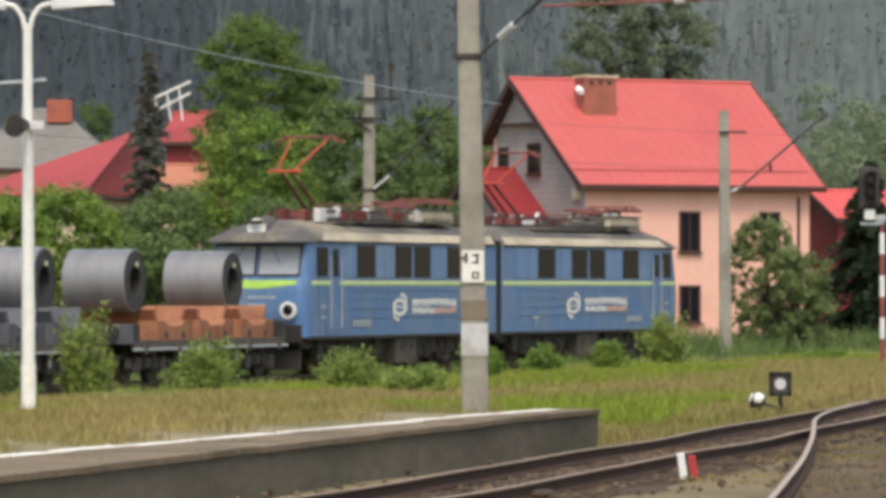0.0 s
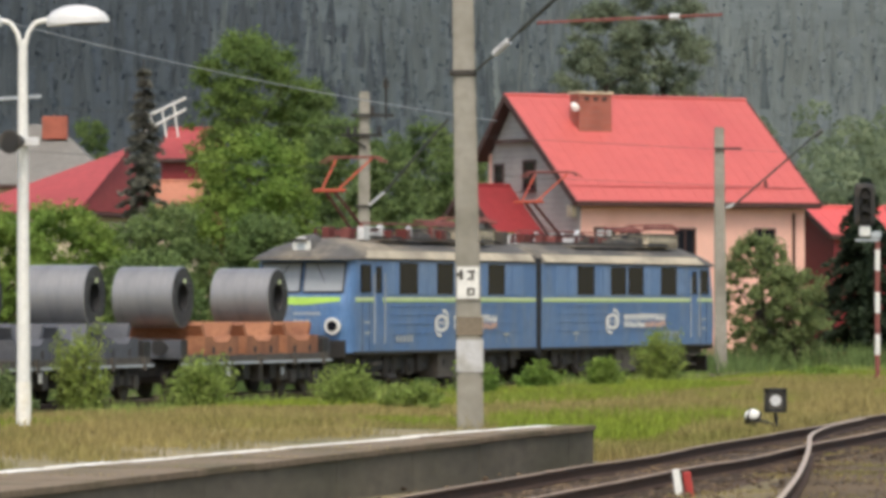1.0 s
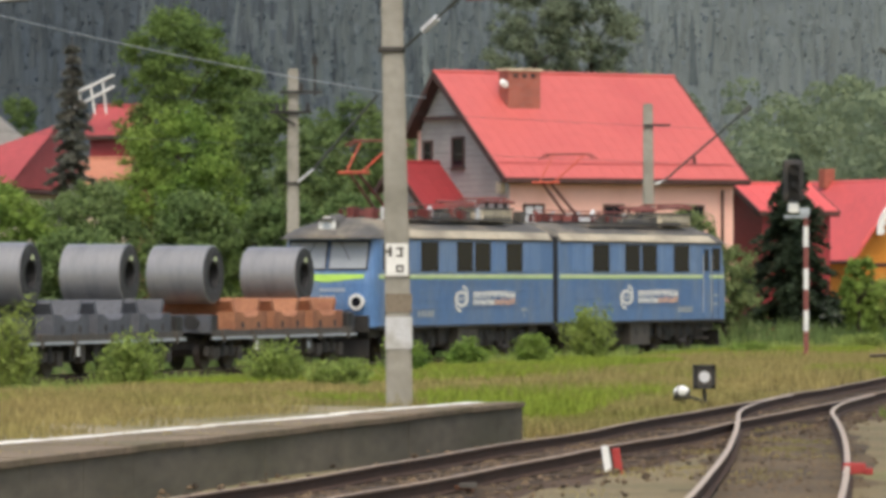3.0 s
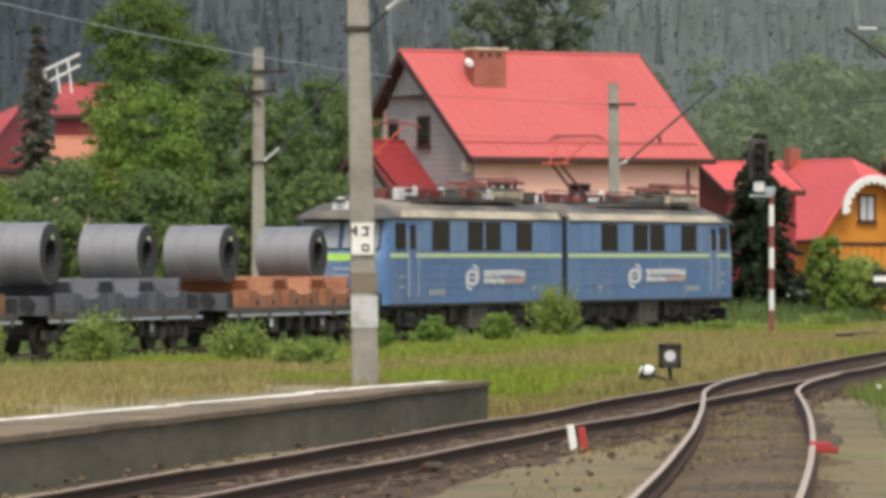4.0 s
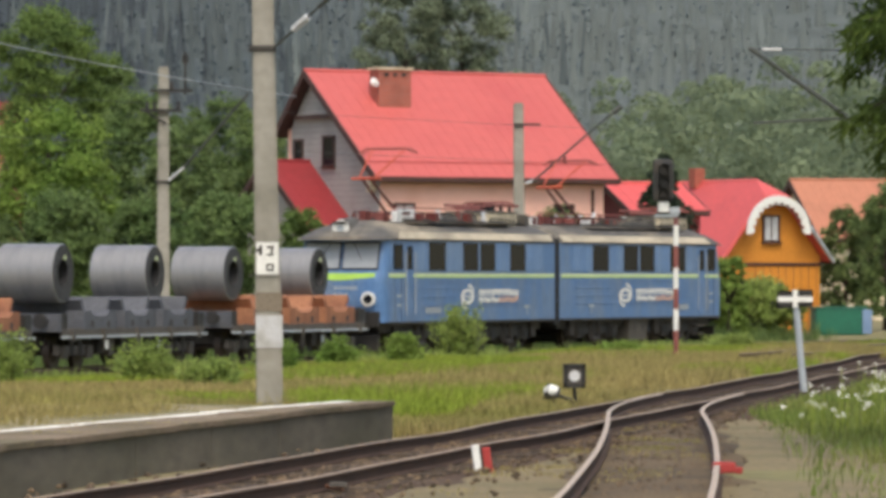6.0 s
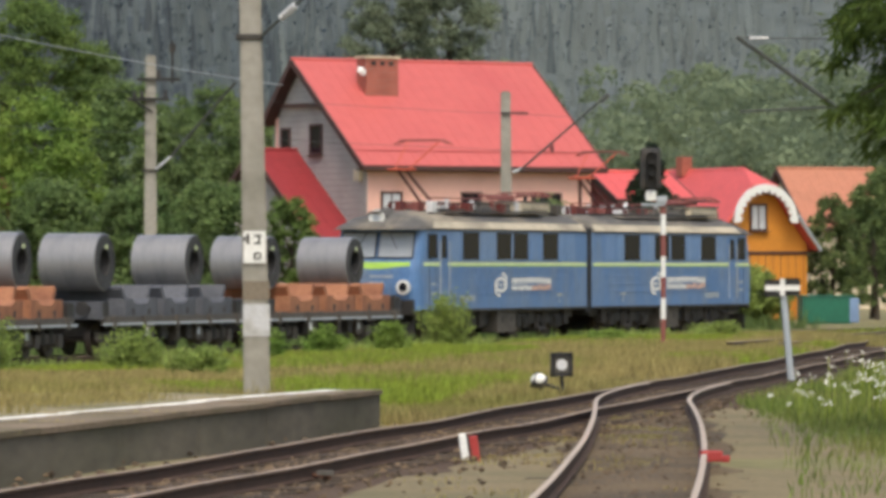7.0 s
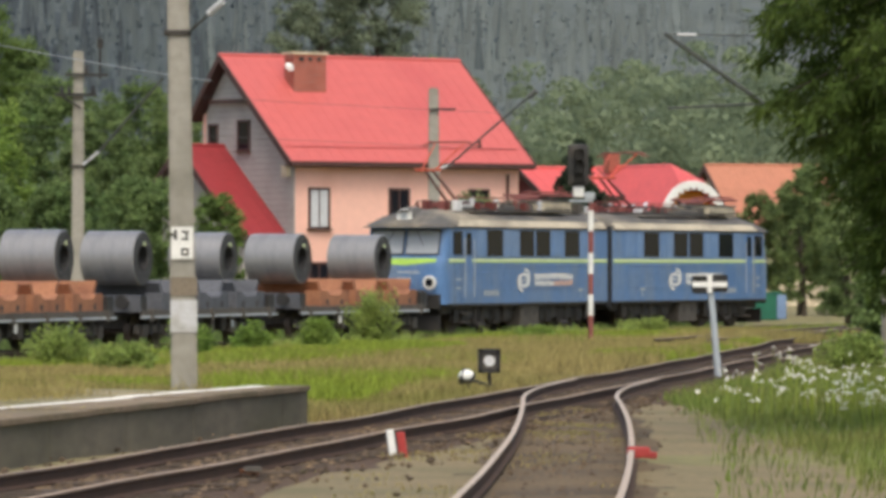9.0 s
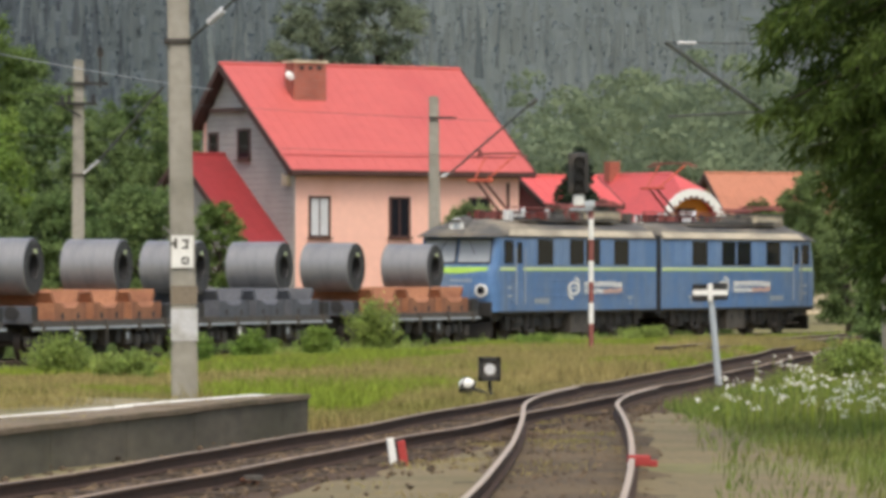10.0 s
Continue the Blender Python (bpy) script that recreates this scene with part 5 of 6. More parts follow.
def turnout_furniture():
    # lever with counterweight and lantern
    x, y = 6.03, 92.0
    t = thing("switch_lever", "point lever with a black lantern and white counterweight", "switch lever", pose(0, 0, -0.1))
    part("stand", box(rod(B(), (x, y, -0.1), (x - 0.03, y, 0.3), 0.05, 0.035, 8), x, y, -0.12, 0.5, 0.3, 0.08), BLACK, t)
    part("arm", rod(B(), (x + 0.02, y - 0.1, 0.06), (x - 0.42, y - 0.1, 0.2), 0.03, n=8), BLACK, t)
    part("counterweight", rod(B(), (x - 0.32, y - 0.1, 0.16), (x - 0.55, y - 0.1, 0.25), 0.15, n=16), BLACK, t)
    part("counterweight_top", ball(B(), (x - 0.44, y - 0.12, 0.25), 0.15, (1, 1, 0.8), 14), WHITE, t, "white painted top")
    bm = box(box(box(box(B(), x - 0.19, y, 0.52, 0.07, 0.3, 0.42), x + 0.13, y, 0.52, 0.07, 0.3, 0.42), x - 0.03, y, 0.70, 0.39, 0.3, 0.07), x - 0.03, y, 0.34, 0.39, 0.3, 0.07)
    ln = part("lantern", bm, BLACK, t)
    part("lantern_face", box(B(), x - 0.03, y, 0.52, 0.3, 0.2, 0.34), FRAME, ln)
    part("lantern_glass", rod(B(), (x - 0.03, y - 0.1, 0.52), (x - 0.03, y - 0.12, 0.52), 0.1, n=16), INSUL, ln)
    # clearance marker
    x, y = 2.98, 63.3
    t = thing("clearance_marker", "low white and red striped clearance marker between rails", "marker")
    part("white_half", box(B(), 0, 0, 0.14, 0.09, 0.12, 0.36, pose(x - 0.03, y, -0.2, 0, -8, 0), bevel=0.02), WHITE, t)
    part("red_half", box(B(), 0, 0, 0.12, 0.1, 0.12, 0.34, pose(x + 0.1, y + 0.02, -0.2, 0, -8, 0), bevel=0.02), RED_PAINT, t)
    # red clamp on the branch rail
    x, y = 5.63, 59.4
    t = thing("rail_clamp", "red painted clamp on the branch rail", "rail clamp")
    part("jaw", box(box(B(), x - 0.03, y, -0.02, 0.26, 0.2, 0.13, bevel=0.03), x + 0.13, y - 0.05, -0.05, 0.1, 0.14, 0.08, bevel=0.02), RED_PAINT, t)
    part("bolt", rod(B(), (x - 0.15, y - 0.12, -0.04), (x - 0.1, y - 0.12, -0.2), 0.03, n=8), INSUL, t)
    # rubbish by the rail
    t = thing("point_rod", "rusty point rod with pale joint beside the rail", "rod")
    part("bar", rod(B(), (0.85, 57.2, -0.12), (1.15, 56.6, -0.15), 0.02, n=8), RUST, t)
    part("joint", box(B(), 1.1, 56.6, -0.1, 0.2, 0.12, 0.06, pose(0, 0, 0), bevel=0.02), FRAME, t)


turnout_furniture()


def stop_board():
    x, y = 11.64, 105.8
    t = thing("sign_post", "pale grey leaning sign post with a white cross on black board", "sign")
    lean = -0.2
    part("post", rod(B(), (x, y, -0.3), (x + lean, y, 1.9), 0.075, 0.065, 12), GALV, t)
    b = part("board", box(box(B(), x + lean - 0.2, y - 0.06, 1.72, 0.33, 0.03, 0.36, bevel=0.06), x + lean + 0.2, y - 0.06, 1.75, 0.33, 0.03, 0.36, bevel=0.06), BLACK, t)
    part("cross_bar", box(B(), x + lean, y - 0.085, 1.73, 0.72, 0.02, 0.11, pose(0, 0, 0)), WHITE, b)
    part("cross_upright", box(B(), x + lean, y - 0.09, 1.74, 0.1, 0.02, 0.36), WHITE, b)


stop_board()


def yard_things():
    t = thing("container", "green plastic waste container by the crossing", "container", pose(24.7, 212.0, -0.25, 0, 0, 6))
    part("body", box(B(), 0, 0, 0.62, 2.1, 1.2, 1.1, bevel=0.08), GREEN_BIN, t)
    part("lid", box(B(), 0, 0, 1.2, 2.2, 1.3, 0.08, bevel=0.04), GREEN_BIN, t)
    part("end_panel", box(B(), 1.1, -0.3, 0.62, 0.4, 0.7, 1.0, bevel=0.05), BLUE_LIGHT, t)
    # pale parked car, mostly behind grass
    t = thing("parked_car", "white parked car half hidden by grass", "car", pose(19.8, 214.0, -0.12, 0, 0, 12))
    bm = B()
    prof = [(-2.1, 0.35), (2.1, 0.35), (2.15, 0.8), (1.2, 0.95), (0.5, 1.42), (-1.1, 1.42), (-1.8, 0.98), (-2.15, 0.9)]
    a, b = [bm.verts.new((x, -0.85, z)) for x, z in prof], [bm.verts.new((x, 0.85, z)) for x, z in prof]
    bm.faces.new(a)
    bm.faces.new(b[::-1])
    for i in range(len(a)):
        j = (i + 1) % len(a)
        bm.faces.new((a[j], a[i], b[i], b[j]))
    bmesh.ops.bevel(bm, geom=bm.edges[:], offset=0.08, segments=2, affect="EDGES")
    bmesh.ops.recalc_face_normals(bm, faces=bm.faces)
    part("body", bm, WHITE, t)
    part("side_window", box(B(), -0.3, -0.86, 1.17, 1.6, 0.02, 0.32), GLASS_DARK, t)
    for x in (-1.3, 1.3):
        wl = part("wheel", rod(B(), (x, -0.88, 0.32), (x, -0.68, 0.32), 0.32, n=16), RUBBER, t)
        part("rim", rod(B(), (x, -0.89, 0.32), (x, -0.87, 0.32), 0.18, n=12), GALV, wl)


yard_things()
wire("overhead_wire", "thin pale overhead wire above the bushes", [(-16.0, 150.0, 11.25), (2.0, 176.0, 8.35)], 0.016, 0.35)
wire("overhead_wire", "thin dark contact wire above the train line", [(-30.0, 90.0, 6.3), on_line(60)[:2] + (6.35,)], 0.008, 0.3)
wire("overhead_wire", "thin dark carrying wire above the train line", [(-30.0, 90.0, 7.7), on_line(60)[:2] + (7.7,)], 0.008, 0.5)

# ---- plants ----
def leaf_quads(centres, normals, size, rng, long=1.5):
    """Small diamond leaves at the centres, turned about their normals."""
    n = len(centres)
    rnd = rng.normal(size=(n, 3))
    u = np.cross(normals, rnd)
    u /= np.linalg.norm(u, axis=1, keepdims=True) + 1e-9
    v = np.cross(normals, u)
    s = size * rng.uniform(0.6, 1.4, (n, 1))
    quad = np.stack([centres - u * s * long * 0.5, centres - v * s * 0.5, centres + u * s * long * 0.5, centres + v * s * 0.5], 1)
    return quad.reshape(-1, 3)


def quads_object(name, pts, mat, parent=None):
    me = bpy.data.meshes.new(name)
    n = len(pts) // 4
    me.vertices.add(len(pts))
    me.vertices.foreach_set("co", pts.astype(np.float32).ravel())
    me.loops.add(4 * n)
    me.loops.foreach_set("vertex_index", np.arange(4 * n, dtype=np.int32))
    me.polygons.add(n)
    me.polygons.foreach_set("loop_start", np.arange(n, dtype=np.int32) * 4)
    me.update(calc_edges=True)
    me.materials.append(mat)
    ob = new(name, me)
    ob.parent = parent
    return ob


def tree(x, y, low, top, rad, mat, seed, label, name="tree", size=0.26, count=4200, ground=-0.3, category="tree", narrow=1.0):
    """A tapered trunk with limbs and a crown of many small leaves in uneven puffs."""
    rng, rnd = np.random.default_rng(seed), random.Random(seed)
    t = thing(name, label, category)
    h = top - low
    mid = (low + top) / 2
    bm = rod(B(), (x, y, ground), (x + rnd.uniform(-0.2, 0.2), y, mid), 0.05 + rad * 0.06, 0.03 + rad * 0.03, 8)
    for i in range(7):
        a, z = rnd.uniform(0, math.tau), low + h * rnd.uniform(0.1, 0.5)
        rod(bm, (x, y, z), (x + math.cos(a) * rad * 0.7, y + math.sin(a) * rad * 0.6, z + h * rnd.uniform(0.1, 0.35)), 0.02 + rad * 0.018, 0.015, 6)
    part("trunk", bm, BARK, t)
    puffs = []
    for i in range(170):
        a, zz = rnd.uniform(0, math.tau), rnd.uniform(-1, 1)
        wide = math.sqrt(max(0.03, 1 - (zz * 0.96) ** 2)) if zz > -0.3 else 0.95
        rr = rad * wide * rnd.uniform(0.2, 0.97) ** 0.7
        puffs.append((x + math.cos(a) * rr * narrow, y + math.sin(a) * rr, mid + zz * h * 0.46, rad * rnd.uniform(0.07, 0.17)))
    w = np.array([p[3] ** 2 for p in puffs])
    pick = rng.choice(len(puffs), count, p=w / w.sum())
    c = np.array([p[:3] for p in puffs])[pick]
    r = np.array([p[3] for p in puffs])[pick][:, None]
    d = rng.normal(size=(count, 3))
    d /= np.linalg.norm(d, axis=1, keepdims=True)
    d[:, 2] = np.where(d[:, 2] < -0.3, -d[:, 2] * 0.5, d[:, 2])
    pos = c + d * r * rng.uniform(0.2, 1.7, (count, 1)) * np.array([1, 1, 1.35])
    nrm = d + rng.normal(size=(count, 3)) * 0.7 + np.array([0, -0.25, 0.45])
    nrm /= np.linalg.norm(nrm, axis=1, keepdims=True)
    quads_object("crown", leaf_quads(pos, nrm, size, rng), mat, t)
    return t


def conifer(x, y, top, rad, mat, seed, label, ground=-0.3, low=0.6):
    """A spruce: a straight trunk and whorls of drooping boughs made of narrow sprays."""
    rng, rnd = np.random.default_rng(seed), random.Random(seed)
    t = thing("spruce", label, "tree")
    part("trunk", rod(B(), (x, y, ground), (x, y, top), 0.05 + top * 0.014, 0.02, 8), BARK, t)
    pos, nrm = [], []
    z = low
    while z < top - 0.1:
        reach = rad * (1 - (z - low) / (top - low)) ** 0.8 + 0.08
        for i in range(9):
            a = rnd.uniform(0, math.tau)
            ln = reach * rnd.uniform(0.65, 1.15)
            for k in range(int(30 + ln * 28)):
                s = rnd.uniform(0.1, 1)
                side = rnd.uniform(-0.25, 0.25) * ln * (1.1 - s)
                pos.append((x + math.cos(a) * ln * s - math.sin(a) * side, y + math.sin(a) * ln * s + math.cos(a) * side, z - ln * 0.35 * s * s + rnd.uniform(-0.12, 0.05)))
                nrm.append((rnd.gauss(0, 0.5), rnd.gauss(0, 0.5), 1))
        z += top * 0.035
    pos, nrm = np.array(pos), np.array(nrm)
    nrm /= np.linalg.norm(nrm, axis=1, keepdims=True)
    quads_object("crown", leaf_quads(pos, nrm, 0.15, rng, 2.2), mat, t)


def shrub(x, y, top, rad, mat, seed, label):
    """A loose shrub: stems fanning from one foot, with small leaves all along them."""
    rng, rnd = np.random.default_rng(seed), random.Random(seed)
    foot = ground_z(x, y)
    t = thing("shrub", label, "shrub")
    stems, pos = B(), []
    for i in range(46):
        a, out = rnd.uniform(0, math.tau), rad * rnd.uniform(0.05, 1.0)
        tall = (top - foot) * rnd.uniform(0.6, 1.05) * (1 - 0.45 * (out / rad) ** 2)
        ox, oy = rnd.uniform(-0.4, 0.4) * rad, rnd.uniform(-0.4, 0.4) * rad
        tip = Vector((x + ox + math.cos(a) * out * 0.7, y + oy + math.sin(a) * out * 0.7, foot + tall))
        base = Vector((x + ox * 0.7, y + oy * 0.7, foot - 0.06))
        rod(stems, base, tip, 0.014, 0.004, 4, False)
        for k in range(110):
            f = rnd.uniform(0.08, 1.04)
            p = base.lerp(tip, f)
            w = 0.13 * (1.15 - f) + 0.05
            pos.append((p.x + rnd.gauss(0, w), p.y + rnd.gauss(0, w), p.z + rnd.gauss(0, 0.05)))
    part("stemwork", stems, BARK, t)
    nrm = rng.normal(size=(len(pos), 3)) * 0.7 + np.array([0, -0.3, 0.6])
    nrm /= np.linalg.norm(nrm, axis=1, keepdims=True)
    quads_object("foliage", leaf_quads(np.array(pos), nrm, 0.055, rng, 1.8), mat, t)


def near_spruce(x, y, top, rad, seed):
    """The spruce beside the line: long boughs with hanging sprays of narrow needle twigs."""
    rng, rnd = np.random.default_rng(seed), random.Random(seed)
    t = thing("spruce", "large dark green spruce with drooping boughs beside the track", "tree")
    part("trunk", rod(B(), (x, y, -0.3), (x, y, top), 0.26, 0.03, 12), BARK, t)
    z, tips, limbs = 1.9, [], B()
    while z < top:
        reach = rad * min(1.0, 0.34 + 0.15 * (z - 1.9)) * max(0.05, 1 - max(0, z - 6) / (top - 6) * 0.97)
        for i in range(13):
            a = i * math.tau / 13 + rnd.uniform(-0.25, 0.25) + z
            ln = reach * rnd.uniform(0.75, 1.1)
            droop = rnd.uniform(0.28, 0.42)
            p0 = Vector((x, y, z))
            for k in range(int(34 * ln / rad) + 6):
                s = rnd.uniform(0.18, 1.0) ** 0.8
                side = rnd.uniform(-1, 1) * 0.33 * ln * (1.08 - s)
                tips.append((x + math.cos(a) * ln * s - math.sin(a) * side, y + math.sin(a) * ln * s + math.cos(a) * side, z + 0.1 * s - ln * droop * s ** 1.6 - abs(side) * 0.2, math.cos(a), math.sin(a)))
            end = Vector((x + math.cos(a) * ln * 0.85, y + math.sin(a) * ln * 0.85, z + 0.08 - ln * droop * 0.75))
            rod(limbs, p0, p0.lerp(end, 0.5) + Vector((0, 0, 0.12 * ln * droop)), 0.03, 0.02, 5, False)
            rod(limbs, p0.lerp(end, 0.5) + Vector((0, 0, 0.12 * ln * droop)), end, 0.02, 0.008, 5, False)
        z += 0.34
    part("branchwork", limbs, BARK, t)
    tips = np.array(tips)
    per = 9
    n = len(tips)
    base = np.repeat(tips[:, :3], per, 0)
    out = np.repeat(np.c_[tips[:, 3:5], np.zeros(n)], per, 0)
    way = out * rng.uniform(0.1, 0.8, (n * per, 1)) + rng.normal(size=(n * per, 3)) * 0.45 + np.array([0, 0, -0.75])
    way /= np.linalg.norm(way, axis=1, keepdims=True)
    ln = rng.uniform(0.10, 0.30, (n * per, 1))
    wd = np.cross(way, rng.normal(size=(n * per, 3)))
    wd = wd / np.linalg.norm(wd, axis=1, keepdims=True) * rng.uniform(0.012, 0.026, (n * per, 1))
    start = base + rng.normal(size=(n * per, 3)) * 0.07
    pts = np.stack([start, start + way * ln * 0.5 + wd, start + way * ln, start + way * ln * 0.5 - wd], 1).reshape(-1, 3)
    quads_object("foliage", pts, NEEDLE_NEAR, t)


# LEAF_D is lightened and greyed: haze put into the leaf colour.
LEAF_D = leafy("hazed_leaves", (0.205, 0.245, 0.165), (0.155, 0.195, 0.135))
LEAF_G = leafy("grey_green_leaves", (0.20, 0.25, 0.105), (0.15, 0.20, 0.08))
LEAF_W = leafy("yellowish_leaves", (0.29, 0.36, 0.10), (0.20, 0.28, 0.075))


def plant(seed, rows):
    for i, (x, y, low, top, rad, mat, label) in enumerate(rows):
        tree(x, y, low, top, rad, mat, seed + i, label, name="bush" if "bush" in label else "tree", category="bush" if "bush" in label else "tree", size=0.105 if rad > 1.6 else 0.085, count=int((5000 + 7200 * rad) * (1.3 if y > 230 else 1)))


def build_trees():
    plant(100, [
        (-8.5, 235, 5.5, 14.4, 2.95, LEAF_A2, "tall full green deciduous tree behind the bushes"),
        (-6.2, 241, 6.0, 12.6, 2.0, LEAF_B, "dark green tree beside a taller tree"),
        (-7.2, 200, 1.2, 8.6, 2.85, LEAF_A, "large bright green bushy tree by the line"),
        (-3.9, 215, 1.5, 9.9, 2.3, LEAF_B, "dark green tree behind the train"),
        (-2.0, 206, 1.0, 8.4, 1.9, LEAF_C, "olive green tree behind the mast"),
        (-0.6, 226, 1.5, 10.0, 2.6, LEAF_B, "dark green tree beside the pink house"),
        (1.0, 232, 1.5, 9.0, 2.0, LEAF_C, "olive green tree beside the pink house"),
        (-10.2, 190, 0.4, 5.7, 2.2, LEAF_C, "dense olive bush behind the wagons"),
        (-6.4, 192, 0.2, 5.2, 2.2, LEAF_B, "dense dark bush behind the wagons"),
        (-3.0, 190, 0.2, 5.0, 2.0, LEAF_B, "dense dark bush behind the locomotive"),
        (-0.4, 196, 0.2, 5.3, 2.0, LEAF_B, "dark bush beside the annex"),
        (-13.4, 185, 0.4, 5.6, 2.4, LEAF_A, "bright green bush behind the wagons"),
        (-15.6, 181, 0.2, 5.3, 1.9, LEAF_A, "bright green bush beside the lamp"),
        (-17.7, 262, 4.0, 11.6, 1.5, LEAF_B, "dark green tree behind the grey roof"),
    ])
    plant(140, [
        (-10.0, 180, 0.0, 3.8, 2.0, LEAF_B, "low dark bush behind the wagons"),
        (8.6, 264, 10.0, 17.6, 2.6, LEAF_D, "tall loose tree behind the red roof"),
        (11.6, 266, 10.0, 19.5, 2.7, LEAF_D, "tall loose tree behind the red roof"),
        (12.1, 195, -0.7, 4.8, 1.5, LEAF_G, "grey-green bush before the pink house"),
        (13.4, 194, -0.7, 3.5, 1.5, LEAF_G, "low grey-green bush before the pink house"),
        (2.5, 203, 1.0, 4.9, 1.25, LEAF_A2, "green bush beside the annex wall"),
        (19.5, 204, 0.0, 3.0, 0.85, LEAF_A, "round clipped green bush by the ochre house"),
        (21.0, 209, -0.2, 1.9, 1.9, LEAF_W, "loose green bush by the siding"),
        (27.6, 204, -0.2, 4.4, 1.3, LEAF_C, "yellowish green tree by the container"),
        (29.4, 232, 0.2, 6.6, 1.5, LEAF_C, "pale hanging willow behind the container"),
        (30.2, 240, 1.0, 5.5, 1.8, LEAF_C, "olive tree behind the container"),
        (31.6, 236, 1.0, 8.5, 2.2, LEAF_C, "olive tree before the orange roof"),
        (28.0, 238, -0.2, 5.4, 1.3, LEAF_C, "olive tree beside the ochre house"),
        (18.4, 128, -0.3, 2.2, 1.0, LEAF_B, "dark bush under the spruce"),
        (20.9, 140, -0.3, 3.2, 1.3, LEAF_C, "olive bush beside the line"),
    ])
    for i, (x, y, top, rad, mat, label) in enumerate([
        (6.5, 152.5, 1.35, 1.15, LEAF_W, "bright green shrub in the grass before the train"),
        (-8.5, 123.0, 1.7, 0.85, LEAF_W, "bright green shrub before the wagons"),
        (-2.1, 119.0, 0.7, 1.1, LEAF_W, "low green shrub on the bank"),
        (-9.4, 111.0, 0.7, 0.7, LEAF_C, "low green shrub on the bank"),
        (0.9, 128.0, 0.75, 0.7, LEAF_A, "low green weeds on the bank"),
        (2.6, 136.0, 0.6, 0.8, LEAF_A, "low green weeds on the bank"),
        (4.6, 143.0, 0.65, 0.6, LEAF_A, "low green weeds on the bank"),
        (14.9, 110.0, 0.7, 0.9, LEAF_W, "yellowish shrub under the spruce"),
        (-5.6, 121.0, 0.9, 1.3, LEAF_W, "low spreading green shrub before the wagons"),
        (-11.6, 116.0, 0.8, 1.2, LEAF_W, "low spreading green shrub before the wagons"),
        (11.9, 160.0, 0.15, 0.8, LEAF_A, "low green shrub at the foot of the bush"),
        (16.4, 172.0, 0.35, 1.2, LEAF_W, "loose green shrub by the siding"),
        (-0.6, 110.0, 0.45, 0.9, LEAF_W, "low green weeds on the bank"),
    ]):
        shrub(x, y, top, rad, mat, 300 + i, label)
    conifer(-11.4, 200.0, 11.6, 1.35, NEEDLE_GREY, 7, "slim dark spruce by the red roofs", low=3.0)
    conifer(17.05, 207.0, 7.4, 2.6, NEEDLE, 8, "small dark spruce behind the signal")
    near_spruce(10.95, 70.0, 13.0, 3.1, 21)


LEAF_A2 = leafy("mid_green_leaves", (0.16, 0.235, 0.065), (0.115, 0.18, 0.055))
build_trees()


def main_x(y):
    return sum(c * (y / 100) ** i for i, c in enumerate(MAIN_C))


def branch_x(y):
    return sum(c * (y / 100) ** i for i, c in enumerate(BRANCH_C))


def blades(name, label, mat, count, place, height, seed, width=0.02):
    """Grass as thin bent blades; place(rng) gives x, y, ground height and how tall, or None."""
    rng = random.Random(seed)
    pts = []
    made = 0
    while made < count:
        p = place(rng)
        if p is None:
            continue
        made += 1
        x, y, z, tall = p
        for k in range(3):
            a, h = rng.uniform(0, math.tau), height * tall * rng.uniform(0.5, 1.2)
            lean = h * rng.uniform(0.1, 0.5)
            ox, oy = x + rng.gauss(0, 0.1), y + rng.gauss(0, 0.1)
            c, s = math.cos(a), math.sin(a)
            w = width * rng.uniform(0.6, 1.4)
            pts += [(ox - w, oy, z), (ox + c * lean * 0.4 - w * 0.7, oy + s * lean * 0.4, z + h * 0.6), (ox + c * lean, oy + s * lean, z + h), (ox + c * lean * 0.4 + w * 0.7, oy + s * lean * 0.4, z + h * 0.6)]
    ob = quads_object(name, np.array(pts), mat)
    tagged(ob, label, "grass", kind="stuff")


def on_platform(x, y):
    ex = -10.1 + (y - 25.0) * 12.35 / 51.4
    d = (ex - x) * 0.972
    return d if 25 < y < 76.5 + (ex - x) * 0.24 else -1


